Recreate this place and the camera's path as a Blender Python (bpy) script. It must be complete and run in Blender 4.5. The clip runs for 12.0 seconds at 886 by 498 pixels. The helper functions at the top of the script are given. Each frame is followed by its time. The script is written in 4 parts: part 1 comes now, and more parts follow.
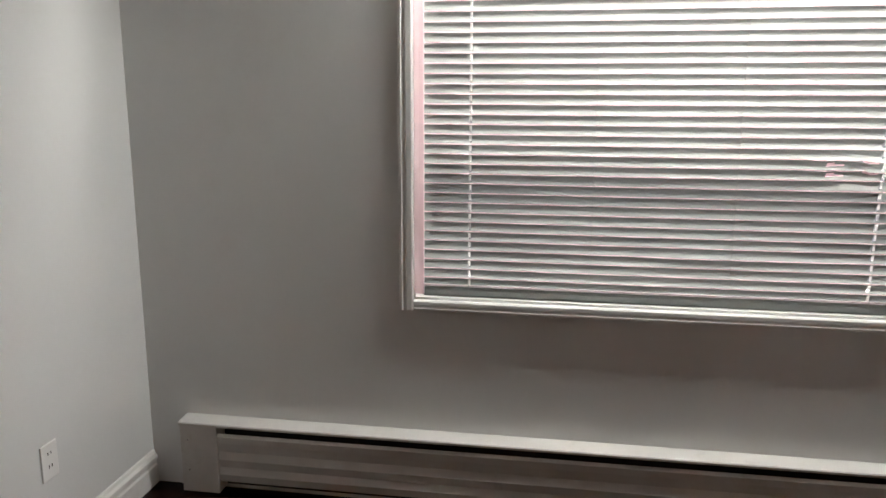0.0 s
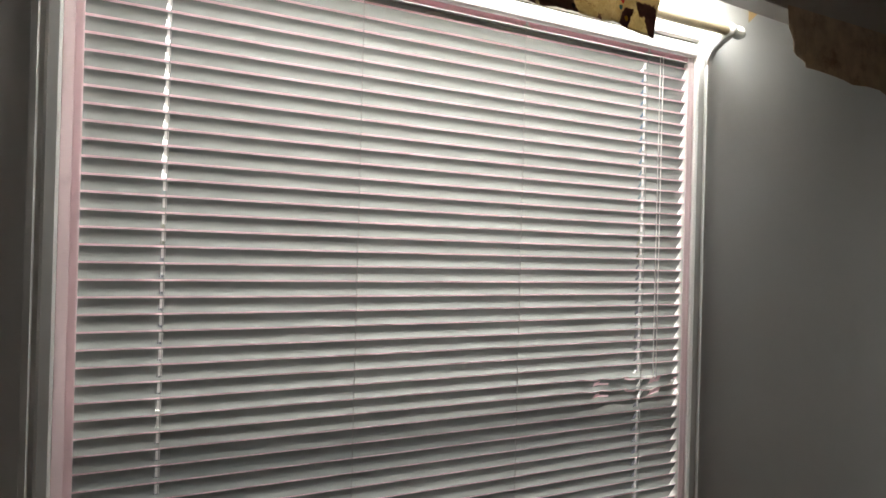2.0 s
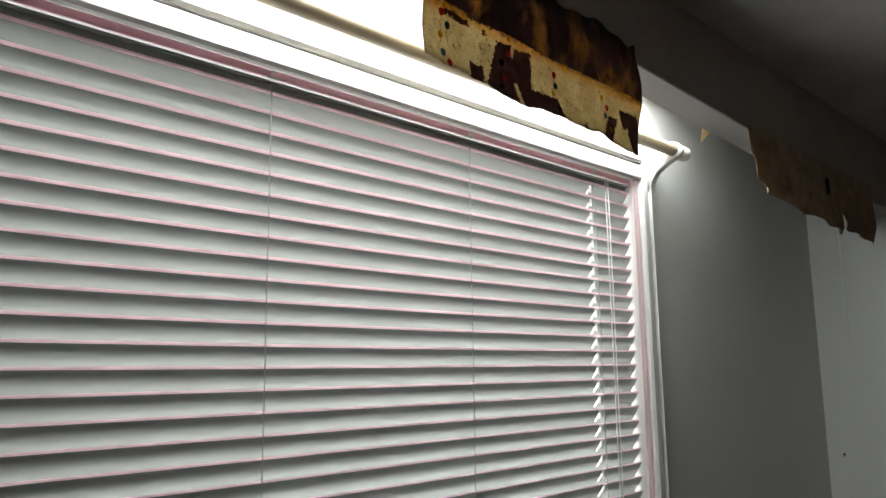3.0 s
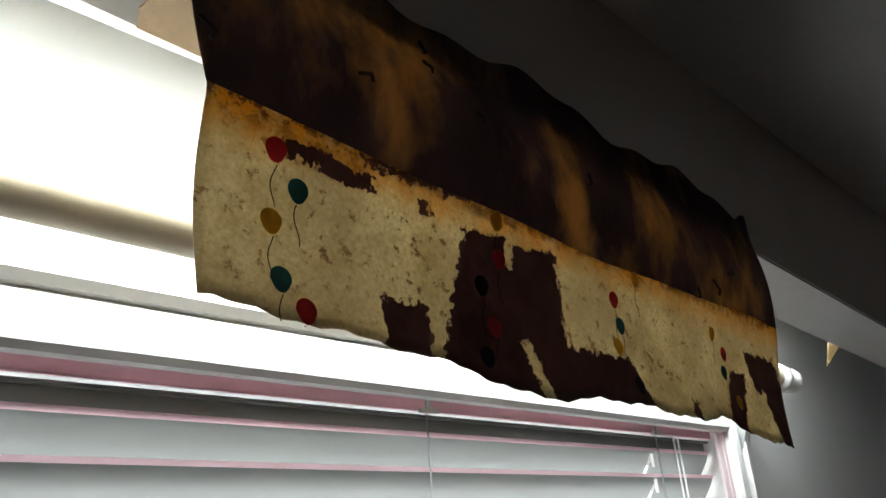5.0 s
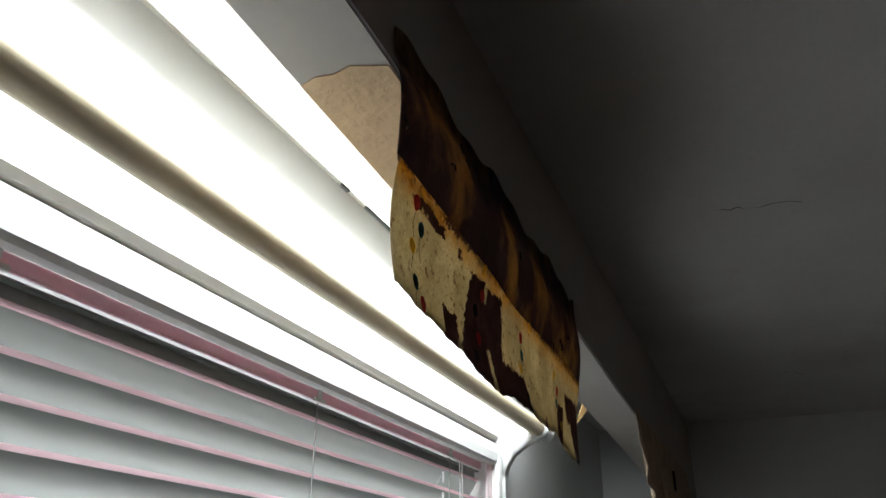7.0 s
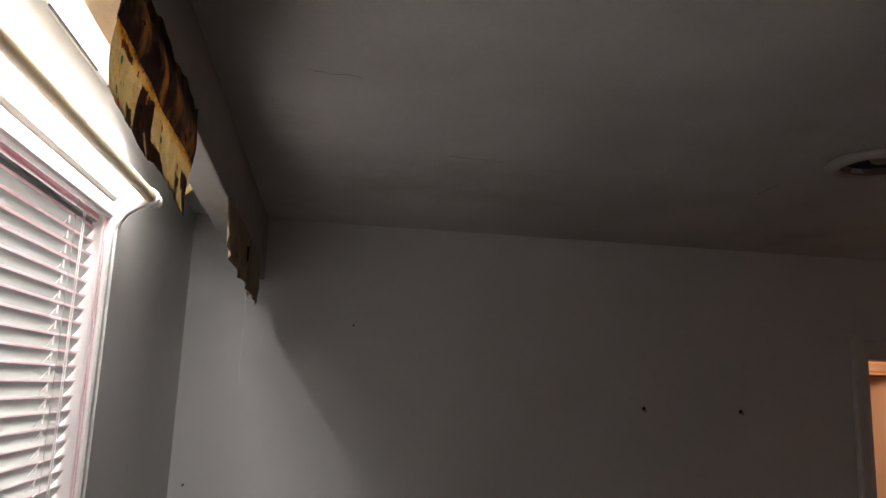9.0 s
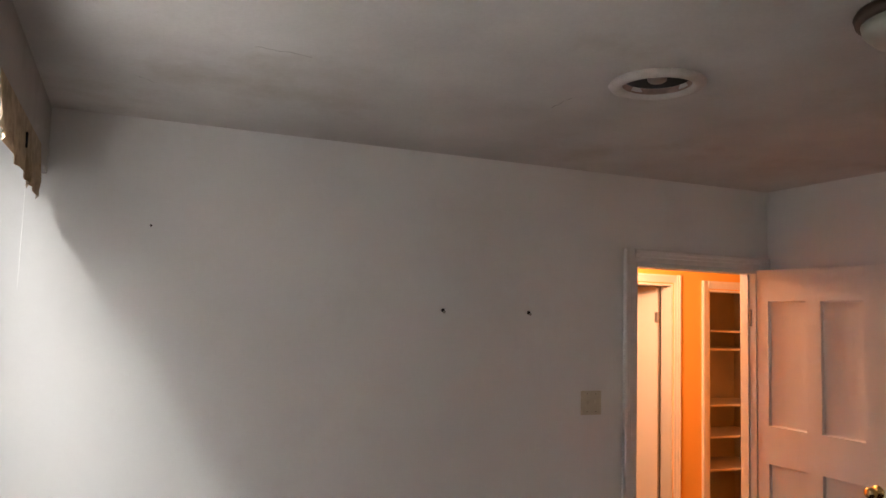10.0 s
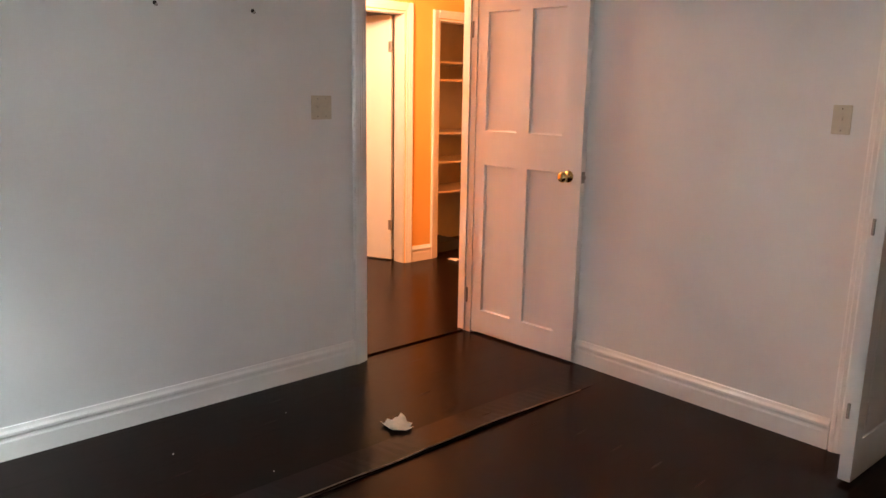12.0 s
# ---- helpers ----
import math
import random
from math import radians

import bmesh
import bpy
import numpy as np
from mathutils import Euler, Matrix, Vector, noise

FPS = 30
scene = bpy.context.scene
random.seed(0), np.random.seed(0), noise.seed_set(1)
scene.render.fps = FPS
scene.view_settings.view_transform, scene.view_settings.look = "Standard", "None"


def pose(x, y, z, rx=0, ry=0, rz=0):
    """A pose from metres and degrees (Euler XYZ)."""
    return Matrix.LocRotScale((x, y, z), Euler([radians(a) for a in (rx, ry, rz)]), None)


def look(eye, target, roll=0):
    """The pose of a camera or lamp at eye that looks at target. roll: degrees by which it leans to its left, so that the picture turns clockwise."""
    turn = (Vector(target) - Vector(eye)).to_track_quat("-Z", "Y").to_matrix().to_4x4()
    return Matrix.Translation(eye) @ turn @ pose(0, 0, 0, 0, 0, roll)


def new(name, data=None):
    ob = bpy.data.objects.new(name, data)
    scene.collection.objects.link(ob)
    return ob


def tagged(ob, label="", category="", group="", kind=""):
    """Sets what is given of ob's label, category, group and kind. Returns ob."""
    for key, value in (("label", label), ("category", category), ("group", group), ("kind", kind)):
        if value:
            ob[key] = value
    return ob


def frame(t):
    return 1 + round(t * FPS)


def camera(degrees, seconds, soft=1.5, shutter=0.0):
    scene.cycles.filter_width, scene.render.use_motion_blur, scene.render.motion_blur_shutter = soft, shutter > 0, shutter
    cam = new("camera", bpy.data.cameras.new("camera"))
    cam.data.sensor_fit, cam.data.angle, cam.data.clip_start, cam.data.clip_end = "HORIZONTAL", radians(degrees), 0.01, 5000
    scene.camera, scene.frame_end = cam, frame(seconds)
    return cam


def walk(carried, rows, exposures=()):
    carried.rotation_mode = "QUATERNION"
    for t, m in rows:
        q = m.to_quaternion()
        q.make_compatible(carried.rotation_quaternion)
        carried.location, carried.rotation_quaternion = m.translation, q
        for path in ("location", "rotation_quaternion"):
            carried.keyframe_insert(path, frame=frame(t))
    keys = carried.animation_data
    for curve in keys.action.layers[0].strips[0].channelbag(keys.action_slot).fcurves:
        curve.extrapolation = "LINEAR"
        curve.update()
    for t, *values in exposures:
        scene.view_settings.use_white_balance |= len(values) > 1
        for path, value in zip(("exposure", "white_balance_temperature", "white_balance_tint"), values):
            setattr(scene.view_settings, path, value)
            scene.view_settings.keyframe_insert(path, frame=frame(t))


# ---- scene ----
cam = camera(61.1, 12.0)
PATH = [
    (0, (0.537, -2.485, 1.466), (0.228, -0.548, 1.072), 0.2),
    (0.5, (0.301, -2.26, 1.47), (0.478, -0.285, 1.212), -0.8),
    (1, (0.281, -1.954, 1.557), (0.751, -0.021, 1.35), -0.5),
    (1.5, (0.063, -1.679, 1.535), (0.877, 0.145, 1.431), 0.6),
    (2, (-0.049, -1.518, 1.613), (0.969, 0.203, 1.624), 1.5),
    (2.5, (-0.038, -1.249, 1.697), (1.212, 0.302, 1.872), 0.6),
    (2.7, (-0.014, -1.129, 1.705), (1.311, 0.35, 1.942), -0.1),
    (4.3, (0.415, -0.575, 1.984), (1.838, 0.689, 2.599), -4.4),
    (4.5, (0.481, -0.549, 2.007), (1.876, 0.72, 2.674), -5.1),
    (5, (0.569, -0.521, 2.059), (1.906, 0.761, 2.814), -4.6),
    (5.5, (0.579, -0.51, 2.074), (1.896, 0.747, 2.902), -3.4),
    (6, (0.557, -0.51, 2.068), (1.935, 0.646, 2.942), -2.3),
    (6.5, (0.486, -0.496, 2.023), (1.992, 0.474, 2.911), -1.0),
    (6.7, (0.419, -0.471, 2.006), (1.999, 0.378, 2.892), -0.7),
    (8.3, (-0.115, -0.518, 1.827), (1.817, -0.442, 2.34), 2.1),
    (8.5, (-0.147, -0.543, 1.815), (1.798, -0.566, 2.28), 2.2),
    (9, (-0.189, -0.558, 1.819), (1.756, -0.835, 2.191), 2.2),
    (9.5, (-0.204, -0.554, 1.817), (1.703, -1.08, 2.112), 1.9),
    (10, (-0.218, -0.572, 1.754), (1.62, -1.34, 1.931), 1.7),
    (10.5, (-0.219, -0.6, 1.652), (1.527, -1.576, 1.685), 1.4),
    (11, (-0.297, -0.635, 1.567), (1.383, -1.708, 1.4), 1.3),
    (11.5, (-0.279, -0.606, 1.488), (1.299, -1.792, 1.165), 1.2),
    (12, (-0.275, -0.622, 1.449), (1.176, -1.934, 1.036), 1.0),
]
EXPOSURES = [(0, .6, 6800, 16), (0.5, -.15, 6900, 17), (1.0, -.35, 7000, 18), (1.5, -.52, 7000, 18), (2.5, -1.0, 6700, 11), (4.3, -1.28, 6250, 11), (6.7, -1.48, 6150, 10), (8.3, -1.95, 6700, 24), (8.7, -1.6, 6900, 24), (9.5, .35, 7000, 20), (10.5, 1.3, 6650, 18), (11.2, 1.5, 6550, 14), (12, 1.8, 6200, 11)]
walk(cam, [(t, look(eye, target, roll)) for t, eye, target, roll in PATH],
     EXPOSURES)

# ---- light and exposure ----
world = bpy.data.worlds.new("sky")
scene.world = world
world.use_nodes = True
sky = world.node_tree.nodes.new("ShaderNodeTexSky")
sky.sky_type, sky.sun_disc = "NISHITA", False
sky.sun_elevation, sky.sun_rotation = radians(50), radians(200)
world.node_tree.links.new(sky.outputs["Color"], world.node_tree.nodes["Background"].inputs["Color"])
world.node_tree.nodes["Background"].inputs["Strength"].default_value = 0.12


def lamp(name, kind, m, energy, colour, **kw):
    data = bpy.data.lights.new(name, kind)
    data.energy, data.color = energy, colour
    if kind == "AREA":
        data.shape, data.size, data.size_y = "RECTANGLE", kw["size"][0], kw["size"][1]
    elif kind == "SUN":
        data.angle = kw["angle"]
    else:
        data.shadow_soft_size = kw["radius"]
    ob = new(name, data)
    ob.matrix_world = m
    return ob


# daylight through the blind, the fluorescent batten behind the pelmet, the bulb in the hall
lamp("window_daylight", "AREA", look((1.02, 0.50, 2.10), (1.0, 0.0, 1.52)), 170.0, (0.98, 1.0, 0.96), size=(1.55, 0.9))
lamp("pelmet_tube_light", "AREA", pose(0.98, -0.118, 2.428), 38.0, (0.92, 0.99, 0.97), size=(1.48, 0.115))
lamp("hall_bulb", "POINT", pose(4.00, -3.50, 2.20), 52.0, (1.0, 0.54, 0.28), radius=0.08)
lamp("sun", "SUN", look((0, 0, 10), (2, 6, 0)), 1.0, (1.0, 0.96, 0.9), angle=radians(10))

# ---- materials ----


def material(name, colour, rough=0.6, metal=0.0, mottle=0.08, scale=6.0, bump=0.02, grain=180.0, stain=None, stain_amount=0.5,
             stain_scale=2.5, translucent=0.0, through_colour=None, gloss=0.5, stretch=(1, 1, 1), random=0.0, stain_from=0.56, rough_var=0.08):
    m = bpy.data.materials.new(name)
    m.use_nodes = True
    nt = m.node_tree
    N, L = nt.nodes, nt.links
    bsdf = N["Principled BSDF"]
    co = N.new("ShaderNodeTexCoord")
    mp = N.new("ShaderNodeMapping")
    mp.inputs["Scale"].default_value = stretch
    L.new(co.outputs["Object"], mp.inputs["Vector"])
    big = N.new("ShaderNodeTexNoise")
    big.inputs["Scale"].default_value, big.inputs["Detail"].default_value = scale, 5
    fine = N.new("ShaderNodeTexNoise")
    fine.inputs["Scale"].default_value, fine.inputs["Detail"].default_value = grain, 3
    L.new(mp.outputs["Vector"], big.inputs["Vector"])
    L.new(mp.outputs["Vector"], fine.inputs["Vector"])
    ramp = N.new("ShaderNodeMapRange")
    ramp.inputs["From Min"].default_value, ramp.inputs["From Max"].default_value = 0.3, 0.7
    ramp.inputs["To Min"].default_value, ramp.inputs["To Max"].default_value = 1 - mottle, 1 + mottle
    L.new(big.outputs["Fac"], ramp.inputs["Value"])
    last = ramp.outputs["Result"]
    fr = N.new("ShaderNodeMapRange")
    fr.inputs["To Min"].default_value, fr.inputs["To Max"].default_value = 1 - mottle * 0.5, 1 + mottle * 0.5
    L.new(fine.outputs["Fac"], fr.inputs["Value"])
    mul = N.new("ShaderNodeMath")
    mul.operation = "MULTIPLY"
    L.new(last, mul.inputs[0])
    L.new(fr.outputs["Result"], mul.inputs[1])
    last = mul.outputs[0]
    if random:
        info = N.new("ShaderNodeObjectInfo")
        rr = N.new("ShaderNodeMapRange")
        rr.inputs["To Min"].default_value, rr.inputs["To Max"].default_value = 1 - random, 1 + random
        L.new(info.outputs["Random"], rr.inputs["Value"])
        mul2 = N.new("ShaderNodeMath")
        mul2.operation = "MULTIPLY"
        L.new(last, mul2.inputs[0])
        L.new(rr.outputs["Result"], mul2.inputs[1])
        last = mul2.outputs[0]
    tint = N.new("ShaderNodeVectorMath")
    tint.operation = "SCALE"
    tint.inputs[0].default_value = colour
    L.new(last, tint.inputs["Scale"])
    col = tint.outputs["Vector"]
    if stain:
        sn = N.new("ShaderNodeTexNoise")
        sn.inputs["Scale"].default_value, sn.inputs["Detail"].default_value = stain_scale, 8
        sn.inputs["Roughness"].default_value = 0.65
        L.new(mp.outputs["Vector"], sn.inputs["Vector"])
        sr = N.new("ShaderNodeMapRange")
        sr.inputs["From Min"].default_value, sr.inputs["From Max"].default_value = stain_from, stain_from + 0.18
        sr.inputs["To Max"].default_value = stain_amount
        L.new(sn.outputs["Fac"], sr.inputs["Value"])
        mix = N.new("ShaderNodeMix")
        mix.data_type = "RGBA"
        L.new(sr.outputs["Result"], mix.inputs["Factor"])
        L.new(col, mix.inputs["A"])
        mix.inputs["B"].default_value = (*stain, 1)
        col = mix.outputs["Result"]
    L.new(col, bsdf.inputs["Base Color"])
    bsdf.inputs["Metallic"].default_value = metal
    bsdf.inputs["Specular IOR Level"].default_value = gloss
    rg = N.new("ShaderNodeMapRange")
    rg.inputs["To Min"].default_value, rg.inputs["To Max"].default_value = max(rough - rough_var, 0.02), min(rough + rough_var, 1)
    L.new(big.outputs["Fac"], rg.inputs["Value"])
    L.new(rg.outputs["Result"], bsdf.inputs["Roughness"])
    if bump:
        add = N.new("ShaderNodeMath")
        add.operation = "MULTIPLY_ADD"
        add.inputs[1].default_value = 4.0
        L.new(big.outputs["Fac"], add.inputs[0])
        L.new(fine.outputs["Fac"], add.inputs[2])
        bm = N.new("ShaderNodeBump")
        bm.inputs["Strength"].default_value, bm.inputs["Distance"].default_value = 0.5, bump * 0.1
        L.new(add.outputs[0], bm.inputs["Height"])
        L.new(bm.outputs["Normal"], bsdf.inputs["Normal"])
    if translucent:
        tr = N.new("ShaderNodeBsdfTranslucent")
        if through_colour:
            tr.inputs["Color"].default_value = (*through_colour, 1)
        else:
            L.new(col, tr.inputs["Color"])
        ms = N.new("ShaderNodeMixShader")
        ms.inputs["Fac"].default_value = translucent
        L.new(bsdf.outputs["BSDF"], ms.inputs[1])
        L.new(tr.outputs["BSDF"], ms.inputs[2])
        L.new(ms.outputs["Shader"], N["Material Output"].inputs["Surface"])
    return m


M_WALL = material("wall_paint", (0.72, 0.72, 0.71), 0.48, mottle=0.03, scale=1.6, bump=0.006, grain=70, stain=(0.62, 0.61, 0.59), stain_amount=0.5, stain_scale=1.3)
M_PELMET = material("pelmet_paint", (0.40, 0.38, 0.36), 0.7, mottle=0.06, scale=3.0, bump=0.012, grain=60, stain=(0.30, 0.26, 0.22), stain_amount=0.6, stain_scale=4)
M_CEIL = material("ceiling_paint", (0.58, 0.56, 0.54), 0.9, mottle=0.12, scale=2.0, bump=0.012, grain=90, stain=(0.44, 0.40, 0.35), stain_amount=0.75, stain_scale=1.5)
M_TRIM = material("trim_paint", (0.76, 0.75, 0.73), 0.48, mottle=0.03, scale=5, bump=0.006, grain=60, stain=(0.6, 0.57, 0.53), stain_amount=0.35, stain_scale=9)
M_DOOR = material("door_paint", (0.78, 0.76, 0.74), 0.35, mottle=0.025, scale=3, bump=0.012, grain=40, stretch=(3, 3, 0.4))
M_HALL = material("hall_paint", (0.86, 0.47, 0.10), 0.55, mottle=0.04, scale=3, bump=0.02, grain=100)
M_FLOOR = material("dark_laminate", (0.010, 0.0033, 0.0020), 0.25, mottle=0.22, scale=3, bump=0.0012, grain=18, stretch=(9, 0.7, 1), random=0.08, gloss=0.10, rough_var=0.07)
M_SUB = material("underlay", (0.03, 0.025, 0.02), 0.8, bump=0)
# white slat faces and rails darkened to grey: their shade is in the colour
M_SLAT_SHADE = material("slat_with_shade", (0.27, 0.295, 0.29), 0.30, mottle=0.02, scale=8, bump=0.0, translucent=0.048, through_colour=(0.82, 0.84, 0.79), gloss=0.7, rough_var=0.01)
# pink of daylight passing the slat edges, put into the colour
M_LIP_GLOW = material("slat_edge_with_glow", (0.98, 0.72, 0.77), 0.4, mottle=0.02, scale=8, bump=0.0, translucent=0.55, through_colour=(1.0, 0.70, 0.76))
# headrail lip: the same pink daylight glow as a nearly opaque colour
M_RAIL_GLOW = material("headrail_lip", (0.98, 0.66, 0.73), 0.35, mottle=0.02, scale=8, bump=0.0, translucent=0.2, through_colour=(1.0, 0.70, 0.76))
# near-white with the pinkish daylight glow put into the colour
M_PINK_GLOW = material("pink_glow_strip", (0.94, 0.86, 0.87), 0.4, mottle=0.02, scale=8, bump=0.0, translucent=0.7, through_colour=(1.0, 0.90, 0.92))
M_RUNG = material("ladder_tape", (0.92, 0.90, 0.89), 0.7, bump=0, translucent=0.8)
M_CORD = material("blind_cord", (0.85, 0.83, 0.82), 0.7, bump=0)
M_LADDER = material("ladder_string", (0.38, 0.37, 0.37), 0.8, bump=0)
M_HEAT = material("heater_enamel", (0.62, 0.60, 0.57), 0.4, mottle=0.05, scale=6, bump=0.006, grain=60, stain=(0.4, 0.36, 0.31), stain_amount=0.4, stain_scale=7)
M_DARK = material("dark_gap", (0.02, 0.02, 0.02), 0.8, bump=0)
M_ROD = material("rod_enamel", (0.62, 0.52, 0.36), 0.4, mottle=0.06, scale=12, bump=0.004)
M_WHITE = material("white_plastic", (0.82, 0.81, 0.79), 0.35, mottle=0.02, bump=0.003)
M_ALMOND = material("almond_plastic", (0.52, 0.47, 0.36), 0.4, mottle=0.05, scale=30, bump=0.003)
M_BRASS = material("brass", (0.72, 0.52, 0.22), 0.22, metal=1.0, mottle=0.06, scale=20, bump=0)
M_STEEL = material("steel", (0.35, 0.33, 0.31), 0.4, metal=1.0, mottle=0.08, bump=0)
M_PAPER = material("tissue", (0.78, 0.74, 0.66), 0.9, mottle=0.06, scale=30, bump=0.02, translucent=0.2)
M_TAN = material("bare_board", (0.62, 0.45, 0.28), 0.9, mottle=0.12, scale=14, bump=0.03, grain=120, stain=(0.40, 0.26, 0.15), stain_amount=0.5, stain_scale=30)
M_SHELF = material("shelf_board", (0.70, 0.62, 0.5), 0.5, mottle=0.05, bump=0.01)
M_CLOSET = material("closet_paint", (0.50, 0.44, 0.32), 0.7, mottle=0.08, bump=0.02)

# ---- mesh helpers ----


def mesh_of(bm, name, mats, smooth=False):
    me = bpy.data.meshes.new(name)
    bmesh.ops.recalc_face_normals(bm, faces=bm.faces[:])
    bm.to_mesh(me)
    bm.free()
    for m in mats if isinstance(mats, (list, tuple)) else [mats]:
        me.materials.append(m)
    if smooth:
        for p in me.polygons:
            p.use_smooth = True
    return me


def part(name, bm, mats, parent=None, label="", smooth=False):
    ob = new(name, mesh_of(bm, name, mats, smooth))
    if parent is not None:
        ob.parent = parent
    if label:
        ob["label"] = label
    return ob


def thing(name, label, category, at=None, group="", kind=""):
    ob = new(name)
    ob.empty_display_size = 0.05
    if at is not None:
        ob.matrix_world = at
    return tagged(ob, label, category, group, kind)


def box(bm, lo, hi, bevel=0.0, mat=0):
    lo, hi = Vector(lo), Vector(hi)
    r = bmesh.ops.create_cube(bm, size=1.0, matrix=Matrix.Translation((lo + hi) / 2) @ Matrix.Diagonal((*(hi - lo), 1)))
    fs = {f for v in r["verts"] for f in v.link_faces}
    for f in fs:
        f.material_index = mat
    if bevel:
        es = list({e for v in r["verts"] for e in v.link_edges})
        out = bmesh.ops.bevel(bm, geom=es, offset=bevel, segments=2, profile=0.5, affect="EDGES")
        for f in out["faces"]:
            f.material_index = mat
    return bm


def boxes(*rows, bevel=0.0):
    bm = bmesh.new()
    for lo, hi in rows:
        box(bm, lo, hi, bevel)
    return bm


def extrude_profile(profile, a, b, out, up=(0, 0, 1)):
    """A moulding: profile points (d out of the wall, h up) drawn from a to b."""
    bm = bmesh.new()
    out, up = Vector(out), Vector(up)
    rings = [[bm.verts.new(Vector(p) + out * d + up * h) for d, h in profile] for p in (a, b)]
    n = len(profile)
    for i in range(n):
        bm.faces.new((rings[0][i], rings[0][(i + 1) % n], rings[1][(i + 1) % n], rings[1][i]))
    bm.faces.new(rings[0])
    bm.faces.new(rings[1][::-1])
    return bm


def lathe(profile, axis="Z", steps=32):
    """A turned shape: profile points (radius, height)."""
    bm = bmesh.new()
    rings = []
    for r, h in profile:
        ring = []
        for k in range(steps):
            a = 2 * math.pi * k / steps
            c = (r * math.cos(a), r * math.sin(a), h)
            ring.append(bm.verts.new({"Z": c, "Y": (c[0], h, c[1]), "X": (h, c[0], c[1])}[axis]))
        rings.append(ring)
    for r0, r1 in zip(rings, rings[1:]):
        for k in range(steps):
            bm.faces.new((r0[k], r0[(k + 1) % steps], r1[(k + 1) % steps], r1[k]))
    bm.faces.new(rings[0])
    bm.faces.new(rings[-1])
    return bm


def moved(bm, m):
    bm.transform(m)
    return bm


# ---- the room: dimensions ----
XW, XE, YS, ZC = -0.99, 2.88, -3.797, 2.485
WX0, WX1, WZ0, WZ1 = 0.040, 1.686, 0.784, 2.210     # window opening
DY0, DY1, DZ = -3.715, -2.925, 2.036                # bedroom doorway
HX = 4.59                                           # far wall of the hall
HY0, HY1 = -6.2, -1.6


def wall(name, rows, mats, label, skew=0.0):
    """skew: how far the wall runs out of square at its far end."""
    bm = boxes(*rows)
    for v in bm.verts:
        if skew and v.co.x > XE:
            v.co.y += skew
    return tagged(part(name, bm, mats), label, "wall", kind="structure")


wall("wall_north", [((XW - 0.12, 0, 0), (WX0, 0.16, ZC)), ((WX1, 0, 0), (XE + 0.11, 0.16, ZC)),
                    ((WX0, 0, 0), (WX1, 0.16, WZ0)), ((WX0, 0, WZ1), (WX1, 0.16, ZC))], M_WALL, "light grey painted wall around the window", 0.020)
wall("wall_west", [((XW - 0.12, YS - 0.9, 0), (XW, 0, ZC))], M_WALL, "plain light grey painted wall")
wall("wall_east", [((XE, DY1, 0), (XE + 0.108, 0.06, ZC)), ((XE, YS, 0), (XE + 0.11, DY0, ZC)), ((XE, DY0, DZ), (XE + 0.11, DY1, ZC))], M_WALL,
     "light grey painted wall with the doorway")
CX0, CX1 = -0.70, 0.735                              # closet opening
wall("wall_south", [((CX1, YS - 0.11, 0), (XE + 0.11, YS, ZC)), ((XW, YS - 0.11, 0), (CX0, YS, ZC)), ((CX0, YS - 0.11, 2.03), (CX1, YS, ZC))], M_WALL,
     "light grey painted wall beside the closet")
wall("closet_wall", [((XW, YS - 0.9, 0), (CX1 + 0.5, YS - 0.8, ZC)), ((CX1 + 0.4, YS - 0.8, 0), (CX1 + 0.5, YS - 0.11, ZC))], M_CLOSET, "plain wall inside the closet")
VX, VY, VR = 1.608, -2.030, 0.100                   # recess of the ceiling fitting
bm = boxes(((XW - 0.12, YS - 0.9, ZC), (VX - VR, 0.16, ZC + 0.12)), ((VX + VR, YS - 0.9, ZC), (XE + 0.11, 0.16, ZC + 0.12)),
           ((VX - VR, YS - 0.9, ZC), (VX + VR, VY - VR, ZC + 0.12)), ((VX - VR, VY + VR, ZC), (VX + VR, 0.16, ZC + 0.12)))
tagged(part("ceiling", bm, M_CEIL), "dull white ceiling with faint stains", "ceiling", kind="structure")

# ---- hall beyond the doorway ----
HD0, HD1 = -4.565, -3.80                            # hall doorway
HC0, HC1 = -5.70, -4.945                            # linen closet opening
wall("hall_wall_far", [((HX, HD1, 0), (HX + 0.12, HY1, ZC)), ((HX, HC1, 0), (HX + 0.12, HD0, ZC)), ((HX, HY0, 0), (HX + 0.12, HC0, ZC)),
                       ((HX, HD0, 2.05), (HX + 0.12, HD1, ZC)), ((HX, HC0, 2.02), (HX + 0.12, HC1, ZC))], M_HALL, "orange-yellow painted hall wall")
wall("hall_wall_north", [((XE + 0.11, HY1, 0), (HX + 0.12, HY1 + 0.1, ZC))], M_HALL, "orange-yellow painted hall wall")
wall("hall_wall_south", [((XE + 0.11, HY0 - 0.1, 0), (HX + 0.12, HY0, ZC))], M_HALL, "orange-yellow painted hall wall")
wall("hall_wall_near", [((XE + 0.11, YS - 0.1, 0), (XE + 0.114, DY0 - 0.07, ZC)), ((XE + 0.0, HY0, 0), (XE + 0.114, YS - 0.11, ZC)),
                        ((XE + 0.11, DY1 + 0.07, 0), (XE + 0.114, HY1, ZC)), ((XE + 0.11, DY0 - 0.07, DZ + 0.07), (XE + 0.114, DY1 + 0.07, ZC))], M_HALL, "orange-yellow painted hall wall")
